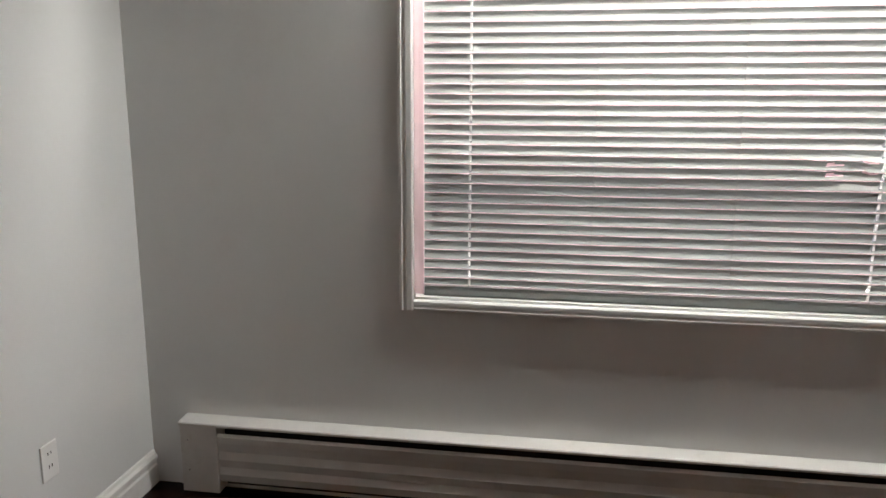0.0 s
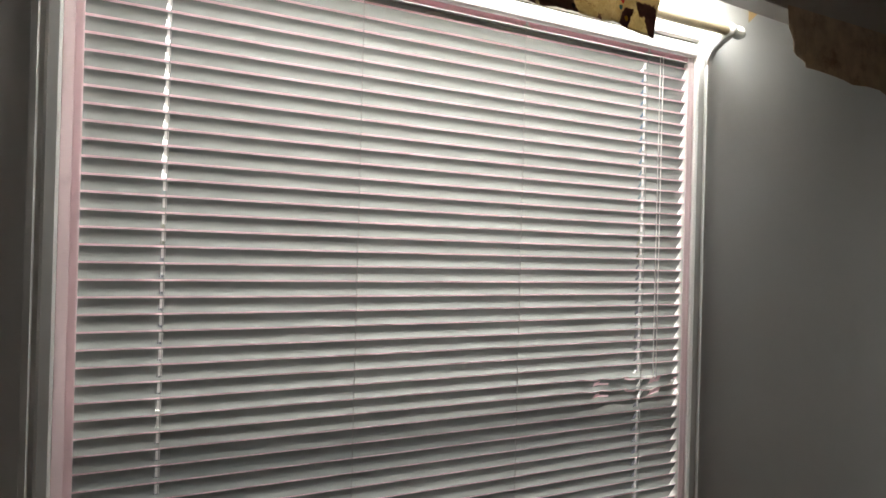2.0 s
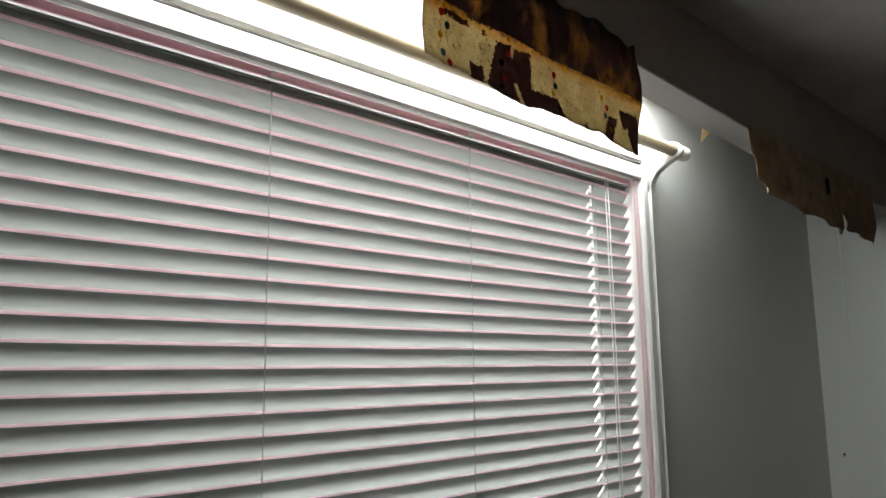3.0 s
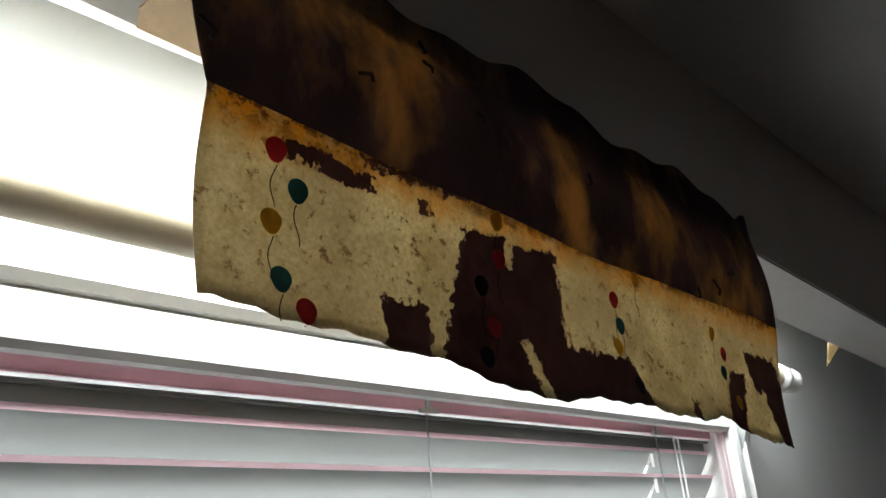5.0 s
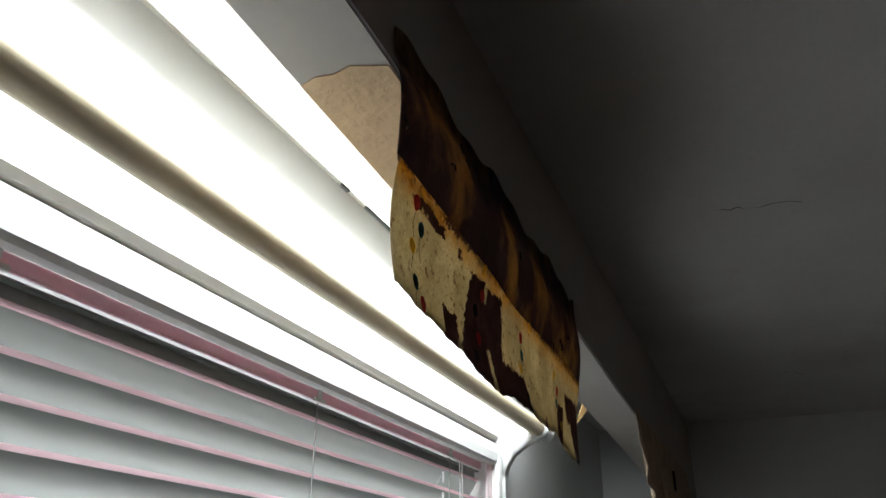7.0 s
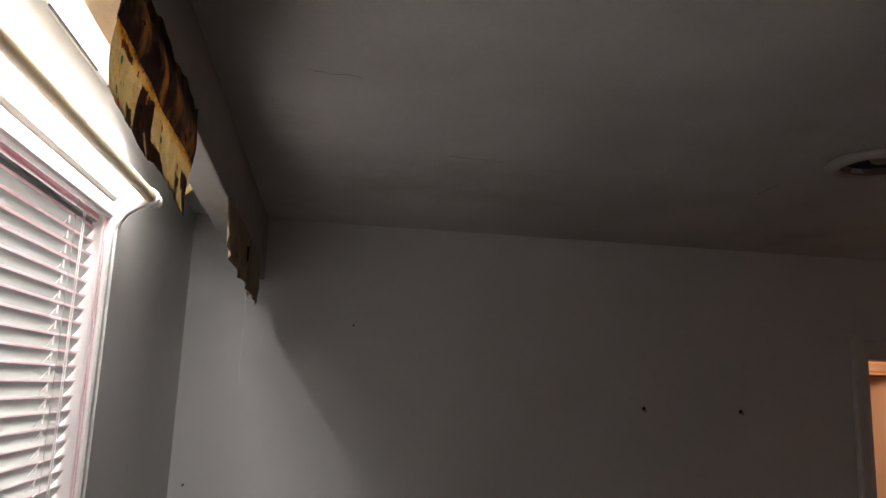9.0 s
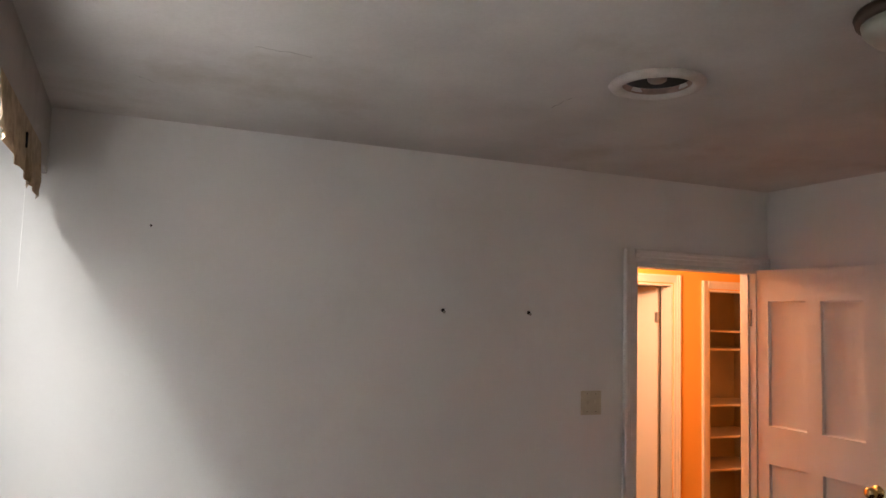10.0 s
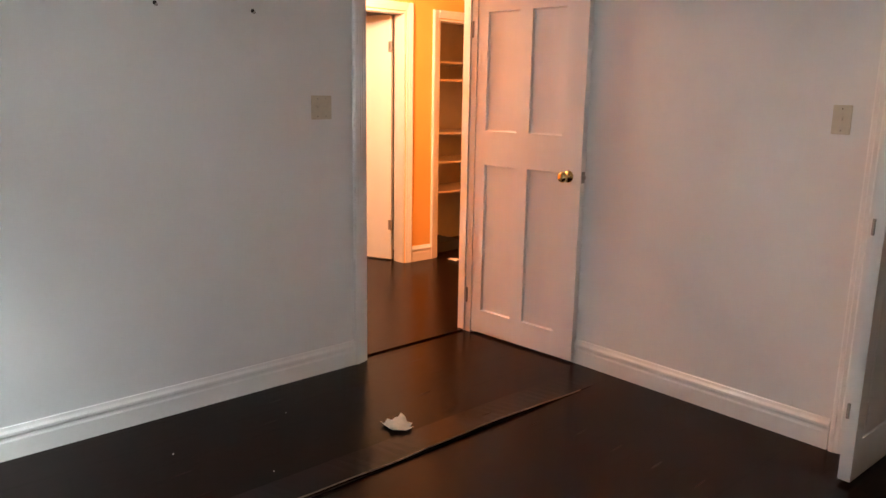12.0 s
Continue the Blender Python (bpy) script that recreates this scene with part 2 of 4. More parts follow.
wall("far_room_wall", [((HX + 2.2, HC1 + 0.05, 0), (HX + 2.3, HY1 + 0.1, ZC)), ((HX + 0.12, HY1, 0), (HX + 2.2, HY1 + 0.1, ZC)), ((HX + 0.12, -4.90, 0), (HX + 2.2, -4.84, ZC))],
     M_WALL, "plain painted wall of the room across the hall")
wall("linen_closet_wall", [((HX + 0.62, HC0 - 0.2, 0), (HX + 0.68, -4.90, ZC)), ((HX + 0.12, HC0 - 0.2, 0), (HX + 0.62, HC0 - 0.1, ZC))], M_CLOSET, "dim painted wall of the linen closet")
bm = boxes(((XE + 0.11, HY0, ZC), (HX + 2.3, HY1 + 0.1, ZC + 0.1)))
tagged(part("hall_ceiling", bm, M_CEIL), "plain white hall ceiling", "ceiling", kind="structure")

# ---- trim ----
BASE = [(0, 0), (0.016, 0), (0.016, 0.074), (0.012, 0.082), (0.012, 0.092), (0.018, 0.098), (0.018, 0.110), (0.010, 0.120), (0.006, 0.132), (0, 0.134)]
CASING = [(0, 0), (0.010, 0), (0.012, 0.010), (0.013, 0.022), (0.017, 0.026), (0.018, 0.040), (0.022, 0.044), (0.022, 0.056), (0.018, 0.062), (0, 0.062)]


def baseboard(a, b, out):
    return tagged(part("baseboard", extrude_profile(BASE, a, b, out), M_TRIM), "white painted stepped wooden baseboard along the wall", "baseboard", kind="structure")


baseboard((XE, -0.02, 0), (XE, DY1 + 0.072, 0), (-1, 0, 0))
baseboard((XE - 0.02, YS, 0), (0.80, YS, 0), (0, 1, 0))
baseboard((XW, -0.005, 0), (XW, YS, 0), (1, 0, 0))
baseboard((HX, HC1 + 0.062, 0), (HX, HD0 - 0.085, 0), (-1, 0, 0))
baseboard((HX, HD1 + 0.085, 0), (HX, HY1, 0), (-1, 0, 0))


def casing_piece(name, a, b, out, away, parent, mat=None):
    """A casing board from a to b along the opening's edge, its width growing in the direction away."""
    return part(name, extrude_profile(CASING, a, b, out, away), mat or M_TRIM, parent)


def door_frame(name, label, x, y0, y1, z, face, depth):
    """Casing and jambs of an opening in a wall that runs along y; face: -1 where the casing looks towards -x."""
    f = thing(name, label, "door frame", kind="structure")
    casing_piece("casing", (x, y1 + 0.006, 0), (x, y1 + 0.006, z + 0.068), (face, 0, 0), (0, 1, 0), f)
    casing_piece("casing", (x, y0 - 0.006, 0), (x, y0 - 0.006, z + 0.068), (face, 0, 0), (0, -1, 0), f)
    casing_piece("casing", (x, y0 - 0.0055, z + 0.006), (x, y1 + 0.0055, z + 0.006), (face, 0, 0), (0, 0, 1), f)
    a, b = sorted((x + face * 0.001, x - face * depth))
    part("jamb", boxes(((a, y1 - 0.018, 0), (b, y1 - 0.001, z - 0.001)), bevel=0.001), M_TRIM, f)
    part("jamb", boxes(((a, y0 + 0.001, 0), (b, y0 + 0.018, z - 0.001)), bevel=0.001), M_TRIM, f)
    part("head_jamb", boxes(((a, y0 + 0.019, z - 0.018), (b, y1 - 0.019, z - 0.001)), bevel=0.001), M_TRIM, f)
    return f


fr = door_frame("door_frame", "white painted wooden casing round the bedroom doorway", XE, DY0 - 0.012, DY1 + 0.012, DZ + 0.012, -1, 0.112)
part("door_stop", boxes(((XE + 0.045, DY1 - 0.017, 0), (XE + 0.075, DY1 - 0.007, DZ - 0.008))), M_TRIM, fr)
part("door_stop", boxes(((XE + 0.045, DY0 + 0.007, 0), (XE + 0.075, DY0 + 0.017, DZ - 0.008))), M_TRIM, fr)
part("strike_plate", boxes(((XE + 0.018, DY1 - 0.0075, 0.975), (XE + 0.040, DY1 - 0.0055, 1.035))), M_STEEL, fr, "dull steel strike plate")
door_frame("hall_door_frame", "white casing round the doorway across the hall", HX, HD0 - 0.012, HD1 + 0.012, 2.05 + 0.012, -1, 0.122)
door_frame("linen_closet_frame", "white casing round the open linen closet", HX, HC0 - 0.012, HC1 + 0.012, 2.02 + 0.012, -1, 0.122)
tagged(part("threshold", boxes(((XE + 0.045, DY0 + 0.018, 0.0), (XE + 0.085, DY1 - 0.018, 0.011)), bevel=0.004), M_FLOOR), "dark wooden threshold strip in the doorway", "threshold", kind="structure")

# ---- doors ----


def panel_door(name, label, width, height, thick, m, cols, rows, knob=True, hinges=()):
    """A panelled leaf: x along the width from the hinge, y the thickness (front at 0, back at -thick)."""
    d = thing(name, label, "door", at=m)
    bm = bmesh.new()
    xs = [0.0] + [v for c in cols for v in c] + [width]
    zs = [0.0] + [v for r in rows for v in r] + [height]
    for i in range(len(xs) - 1):
        for j in range(len(zs) - 1):
            if i % 2 and j % 2:
                continue
            box(bm, (xs[i], -thick, zs[j]), (xs[i + 1], 0, zs[j + 1]))
    bmesh.ops.remove_doubles(bm, verts=bm.verts[:], dist=1e-5)
    part("leaf", bm, M_DOOR, d)
    for c in cols:
        for r in rows:
            bm = bmesh.new()
            for side in (1, -1):
                y0 = 0 if side > 0 else -thick
                ring = []
                for inset, depth in ((0.0, 0.0), (0.003, 0.014), (0.008, 0.0155), (0.012, 0.0155)):
                    yy = y0 - side * depth
                    ring.append([bm.verts.new(p) for p in ((c[0] + inset, yy, r[0] + inset), (c[1] - inset, yy, r[0] + inset),
                                                           (c[1] - inset, yy, r[1] - inset), (c[0] + inset, yy, r[1] - inset))])
                for a, b in zip(ring, ring[1:]):
                    for k in range(4):
                        bm.faces.new((a[k], a[(k + 1) % 4], b[(k + 1) % 4], b[k]))
                bm.faces.new(ring[-1])
            part("panel", bm, M_DOOR, d)
    if knob:
        kp = [(0.032, 0.0), (0.032, 0.004), (0.020, 0.008), (0.011, 0.012), (0.010, 0.026), (0.017, 0.032), (0.026, 0.042), (0.029, 0.052), (0.026, 0.062), (0.016, 0.068), (0.002, 0.070)]
        k = part("knob", moved(lathe(kp, "Y", 28), Matrix.Translation((width - 0.078, 0, 1.005))), M_BRASS, d, "polished brass knob", True)
        kb = [(r, -h) for r, h in kp]
        part("knob", moved(lathe(kb, "Y", 28), Matrix.Translation((width - 0.078, -thick, 1.005))), M_BRASS, d, "polished brass knob", True)
        part("latch_plate", boxes(((width, -thick + 0.006, 0.975), (width + 0.002, -0.006, 1.035)), ((width + 0.002, -thick + 0.012, 0.995), (width + 0.012, -0.012, 1.015))), M_STEEL, d, "steel latch plate")
    for z in hinges:
        hg = part("hinge", moved(lathe([(0.006, -0.045), (0.007, -0.044), (0.007, 0.044), (0.006, 0.045)], "Z", 12), Matrix.Translation((-0.004, 0.006, z))), M_STEEL, d, "dark steel hinge")
        part("hinge_leaf", boxes(((0.0, -0.001, z - 0.042), (0.026, 0.0015, z + 0.042))), M_STEEL, hg)
    return d


leaf_turn = math.degrees(math.atan2(-0.043, -0.75))
panel_door("bedroom_door", "white painted four-panel door standing wide open", 0.774, 2.036, 0.040,
           pose(XE + 0.030, -3.714, 0.012, 0, 0, leaf_turn) @ Matrix.Diagonal((1, -1, 1, 1)), [(0.104, 0.332), (0.418, 0.642)], [(0.14, 1.02), (1.215, 1.870)], hinges=(0.22, 1.78))
panel_door("hall_door", "white flush door ajar into the room across the hall", 0.72, 2.03, 0.035,
           pose(HX + 0.145, HD0 + 0.022, 0.012, 0, 0, 23), [], [], hinges=(0.30, 1.78))


def bifold():
    d = thing("bifold_door", "white panelled bifold closet door folded open into the room", "closet door")
    for k, (x, turn) in enumerate(((0.672, 91.5), (0.634, 88.5))):
        m = pose(x, -3.93, 0.018, 0, 0, turn)
        bm = bmesh.new()
        w, h, th = 0.40, 1.995, 0.028
        xs, zs = [0, 0.07, w - 0.07, w], [0, 0.16, 0.92, 1.06, h - 0.12, h]
        for i in range(3):
            for j in range(5):
                if i == 1 and j in (1, 3):
                    box(bm, (xs[i], 0.008, zs[j]), (xs[i + 1], th - 0.008, zs[j + 1]))
                    box(bm, (xs[i] + 0.03, 0.004, zs[j] + 0.03), (xs[i + 1] - 0.03, th - 0.004, zs[j + 1] - 0.03), 0.003)
                else:
                    box(bm, (xs[i], 0, zs[j]), (xs[i + 1], th, zs[j + 1]))
        part("panel", moved(bm, m), M_DOOR, d)
    for z in (0.3, 1.0, 1.72):
        part("hinge", moved(lathe([(0.005, -0.03), (0.006, -0.029), (0.006, 0.029), (0.005, 0.03)], "Z", 10), Matrix.Translation((0.652, -3.522, z))), M_STEEL, d)
    return d


bifold()
cf = thing("closet_frame", "white painted casing beside the closet opening", "door frame", kind="structure")
casing_piece("casing", (CX1 - 0.004, YS, 0), (CX1 - 0.004, YS, 2.10), (0, 1, 0), (1, 0, 0), cf)
casing_piece("casing", (CX0 + 0.004, YS, 0), (CX0 + 0.004, YS, 2.10), (0, 1, 0), (-1, 0, 0), cf)
casing_piece("casing", (CX0, YS, 2.036), (CX1, YS, 2.036), (0, 1, 0), (0, 0, 1), cf)

# ---- window, blind, curtain rod ----
win = thing("window_1", "white framed window behind a closed blind", "window", kind="structure")
for nm, a, b, away in (("casing", (-0.010, 0, 0.742), (-0.010, 0, 2.284), 0), ("casing", (1.731, 0, 0.742), (1.731, 0, 2.284), 1)):
    sgn = 1 if away == 0 else -1
    bm = extrude_profile([(0, 0), (0.016, 0), (0.018, 0.010), (0.011, 0.014), (0.011, 0.022), (0.017, 0.027), (0.017, 0.044), (0.012, 0.050), (0, 0.050)], a, b, (0, -1, 0), (sgn, 0, 0))
    part(nm, bm, M_TRIM, win)
bm = extrude_profile([(0, 0), (0.016, 0), (0.018, 0.008), (0.011, 0.011), (0.011, 0.017), (0.017, 0.021), (0.017, 0.032), (0.012, 0.037), (0, 0.037)], (0.0405, 0, 0.742), (1.6805, 0, 0.742), (0, -1, 0))
part("casing", bm, M_TRIM, win)
bm = extrude_profile([(0, 0), (0.012, 0), (0.017, 0.005), (0.019, 0.020), (0.018, 0.034), (0.014, 0.039), (0.009, 0.0395), (0.009, 0.0425), (0.017, 0.043), (0.022, 0.050),
                      (0.021, 0.060), (0.015, 0.070), (0.013, 0.078), (0.010, 0.084), (0, 0.084)], (0.0405, 0, 2.199), (1.6805, 0, 2.199), (0, -1, 0))
part("head_casing", bm, M_TRIM, win)
J = 0.004
for lo, hi in (((WX0, 0.001, WZ0 + J), (WX0 + J, 0.16, WZ1 - J)), ((WX1 - J, 0.001, WZ0 + J), (WX1, 0.16, WZ1 - J)),
               ((WX0, 0.001, WZ0), (WX1, 0.16, WZ0 + J)), ((WX0, 0.001, WZ1 - 0.003), (WX1, 0.16, WZ1))):
    part("reveal", boxes((lo, hi)), M_TRIM, win)
for lo, hi in (((WX0 + J, 0.10, WZ0 + J), (WX0 + 0.06, 0.14, WZ1 - J)), ((WX1 - 0.06, 0.10, WZ0 + J), (WX1 - J, 0.14, WZ1 - J)),
               ((WX0 + 0.06, 0.10, WZ0 + J), (WX1 - 0.06, 0.14, WZ0 + 0.06)), ((WX0 + 0.06, 0.10, WZ1 - 0.025), (WX1 - 0.06, 0.14, WZ1 - J)),
               ((WX0 + 0.06, 0.10, 1.225), (WX1 - 0.06, 0.14, 1.275))):
    part("window_frame", boxes((lo, hi), bevel=0.003), M_WHITE, win)
mg = bpy.data.materials.new("window_glass")
mg.use_nodes = True
mg.node_tree.nodes["Principled BSDF"].inputs["Transmission Weight"].default_value = 1.0
mg.node_tree.nodes["Principled BSDF"].inputs["Roughness"].default_value = 0.0
mg.node_tree.nodes["Principled BSDF"].inputs["IOR"].default_value = 1.1
for z0, z1 in ((WZ0 + 0.06, 1.225), (1.275, WZ1 - 0.025)):
    p = part("pane", boxes(((WX0 + 0.06, 0.117, z0), (WX1 - 0.06, 0.121, z1))), mg, win)
    p.visible_shadow = False

PITCH, COUNT, BX0, BX1, BY = 0.0329, 41, 0.068, 1.674, 0.030
blind = thing("window_blind", "white horizontal slat blind, closed, with bent lower slats", "window blind")
part("headrail", boxes(((BX0, BY - 0.003, 2.1680), (BX1, BY + 0.022, 2.1890)), ((BX0, BY - 0.012, 2.1860), (BX1, BY - 0.0035, 2.1890)), bevel=0.001), M_SLAT_SHADE, blind)
part("headrail_lip", boxes(((BX0, BY - 0.0175, 2.1910), (BX1, BY - 0.0125, 2.2045)), bevel=0.0015), M_RAIL_GLOW, blind, "lip of the headrail with pink daylight glow in its colour")


def slat_mesh(bend=0):
    """A curved slat with the inner edge up. bend: 1 crumpled at the far end, 2 pushed in and sagging near the middle."""
    bm = bmesh.new()
    prof = [(0.0178, -0.0275), (0.0105, -0.0150), (0.0045, -0.0070), (-0.001, 0.0005), (-0.0045, 0.0070), (-0.0068, 0.0118), (-0.0108, 0.0160)]
    n = 64 if bend else 40
    rows = []
    xs = sorted([BX0 + (BX1 - BX0) * i / n for i in range(n + 1)] + [c + d for c in (0.228, 1.514) for d in (-0.004, 0.004)])
    xs = [x for x in xs if not any(0 <= abs(x - c) < 0.0039 for c in (0.228, 1.514))]
    for x in xs:
        dz = -0.0012 * math.sin(math.pi * (x - BX0) / (BX1 - BX0))
        dy, flat = 0.0, 1.0
        if bend == 1 and x > 1.30:
            k = 0.7 * min((x - 1.30) / 0.1, 1.0) * min((1.69 - x) / 0.05, 1.0)
            dz += 0.006 * k * math.sin(x * 27 + bend) + 0.002 * k * math.sin(x * 97) - 0.003 * k
            dy += -0.020 * k * abs(math.sin(x * 29 + 1)) - 0.006 * k * abs(math.sin(x * 71))
            flat = 1 - 0.3 * k * abs(math.sin(x * 37))
        if bend == 2:
            k = min(1.0, max(0.0, (x - 0.82) / 0.10)) * min(1.0, max(0.0, (1.46 - x) / 0.40))
            dz -= 0.003 * k
            dy -= 0.003 * k
            flat = 1 + 0.10 * k
        rows.append([bm.verts.new((x, BY + dy + y * flat, z * flat + dz)) for y, z in prof])
    for a, b in zip(rows, rows[1:]):
        for k in range(len(prof) - 1):
            mid = (a[0].co.x + b[0].co.x) / 2
            if k in (1, 2, 3, 4) and min(abs(mid - 0.228), abs(mid - 1.514)) < 0.003:
                continue
            f = bm.faces.new((a[k], b[k], b[k + 1], a[k + 1]))
            # edges and parts of the crumple take the glow colour, other faces the shaded grey
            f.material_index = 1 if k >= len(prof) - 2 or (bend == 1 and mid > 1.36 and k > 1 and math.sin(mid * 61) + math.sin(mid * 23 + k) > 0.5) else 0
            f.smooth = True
    return mesh_of(bm, "slat", [M_SLAT_SHADE, M_LIP_GLOW])


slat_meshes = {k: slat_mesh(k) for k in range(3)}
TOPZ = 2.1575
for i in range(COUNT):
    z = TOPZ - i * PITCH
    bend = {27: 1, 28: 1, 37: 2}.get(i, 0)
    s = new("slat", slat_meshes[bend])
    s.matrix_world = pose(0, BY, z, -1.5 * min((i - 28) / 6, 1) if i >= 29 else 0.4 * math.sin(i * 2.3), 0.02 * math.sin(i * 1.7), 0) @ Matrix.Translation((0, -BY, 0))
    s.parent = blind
ZB = TOPZ - COUNT * PITCH + 0.004
ZR = ZB + 0.016
part("bottom_rail", extrude_profile([(0.0, -0.050), (0.003, -0.050), (0.010, -0.032), (0.016, -0.015), (0.018, -0.003), (0.0, -0.002)], (BX0, BY + 0.004, ZR), (BX1, BY + 0.004, ZR), (0, -1, 0)), M_SLAT_SHADE, blind, "bottom rail of the blind, shade put into its grey")
part("bottom_lip", boxes(((BX0, BY - 0.0145, ZR - 0.004), (BX1, BY - 0.0095, ZR + 0.004)), bevel=0.001), M_PINK_GLOW, blind, "upper edge of the bottom rail, pinkish glow in its colour")
for x in (0.228, 0.637, 1.085, 1.514):
    bm = bmesh.new()
    for yy in (BY - 0.0165, BY + 0.0165):
        box(bm, (x - 0.0007, yy - 0.0007, ZB - 0.008), (x + 0.0007, yy + 0.0007, 2.190))
    part("ladder_cord", bm, M_LADDER, blind)
    part("cord_clip", boxes(((x - 0.012, BY - 0.0215, 2.1885), (x + 0.012, BY - 0.0165, 2.1935)), ((x - 0.003, BY - 0.0215, 2.1930), (x + 0.003, BY - 0.0165, 2.2040)), bevel=0.001), M_WHITE, blind)
rung = mesh_of(boxes(((-0.0039, -0.0006, -0.0090), (0.0039, 0.0006, 0.0090)), bevel=0.0004), "ladder_rung", M_RUNG)
for x in (0.228, 1.514):
    for i in range(COUNT):
        r = new("ladder_rung", rung)
        r.location = (x, BY - 0.0050, TOPZ - i * PITCH)
        r.parent = blind
for x in (1.560, 1.572):
    part("pull_cord", boxes(((x - 0.001, BY - 0.0185, 1.27), (x + 0.001, BY - 0.0165, 2.190))), M_CORD, blind)
# added strips stand for the reveal jambs, their lit pink held in the colour
for x0, x1 in ((0.041, 0.076), (1.657, 1.680)):
    part("pink_glow_strip", boxes(((x0, -0.004, 0.80), (x1, 0.0005, 2.198)), ((x0 + (x1 - x0) * 0.55, -0.006, 0.80), (x1 - 0.002, -0.0041, 2.198)), bevel=0.0008), M_PINK_GLOW, blind, "strip for the lit window reveal, pinkish glow in its colour")

RY, RZ = -0.088, 2.268
rod = thing("curtain_rod", "beige enamelled curtain rod on white brackets above the window", "curtain rod")
part("rod", moved(lathe([(0.014, 0.02), (0.0155, 0.022), (0.0155, 1.71), (0.014, 1.712)], "X", 24), Matrix.Translation((0, RY, RZ))), M_ROD, rod, smooth=True)


def bracket(x):
    bm = bmesh.new()
    outline = [(0.0, 2.170), (-0.006, 2.166), (-0.010, 2.180), (-0.016, 2.206), (-0.028, 2.228), (-0.046, 2.242), (-0.066, 2.250), (-0.082, 2.258), (-0.088, 2.270),
               (-0.086, 2.284), (-0.076, 2.294), (-0.060, 2.298), (-0.036, 2.296), (-0.014, 2.298), (0.0, 2.300)]
    a = [bm.verts.new((x - 0.011, y * 1.2 - 0.002, z - 0.004)) for y, z in outline]
    b = [bm.verts.new((x + 0.011, y * 1.2 - 0.002, z - 0.004)) for y, z in outline]
    for i in range(len(outline)):
        j = (i + 1) % len(outline)
        bm.faces.new((a[i], a[j], b[j], b[i]))
    bm.faces.new(a)
    bm.faces.new(b[::-1])
    bmesh.ops.bevel(bm, geom=[e for e in bm.edges if abs(e.verts[0].co.x - e.verts[1].co.x) < 1e-6], offset=0.003, segments=2, affect="EDGES")
    part("bracket", bm, M_WHITE, rod, "white curved bracket", True)
    part("finial", moved(lathe([(0.014, 0), (0.017, 0.004), (0.012, 0.010), (0.019, 0.022), (0.018, 0.034), (0.010, 0.048), (0.002, 0.052)], "X", 20),
                         Matrix.Translation((x + (0.011 if x > 1 else -0.011), RY, RZ)) @ Matrix.Diagonal((1 if x > 1 else -1, 1, 1, 1))), M_WHITE, rod, "white turned finial", True)


bracket(1.727)
bracket(0.008)

# ---- pelmet over the window and the peeling paper on it ----
PY = -0.272


def pz(x):
    """Height of the pelmet's lower edge, which sags towards the door wall."""
    return 2.3535 - 0.0417 * x


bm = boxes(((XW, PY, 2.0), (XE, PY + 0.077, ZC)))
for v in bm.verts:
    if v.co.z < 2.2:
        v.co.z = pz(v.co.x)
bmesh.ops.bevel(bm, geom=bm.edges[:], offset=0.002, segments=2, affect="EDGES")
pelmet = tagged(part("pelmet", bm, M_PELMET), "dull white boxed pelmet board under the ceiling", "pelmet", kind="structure")


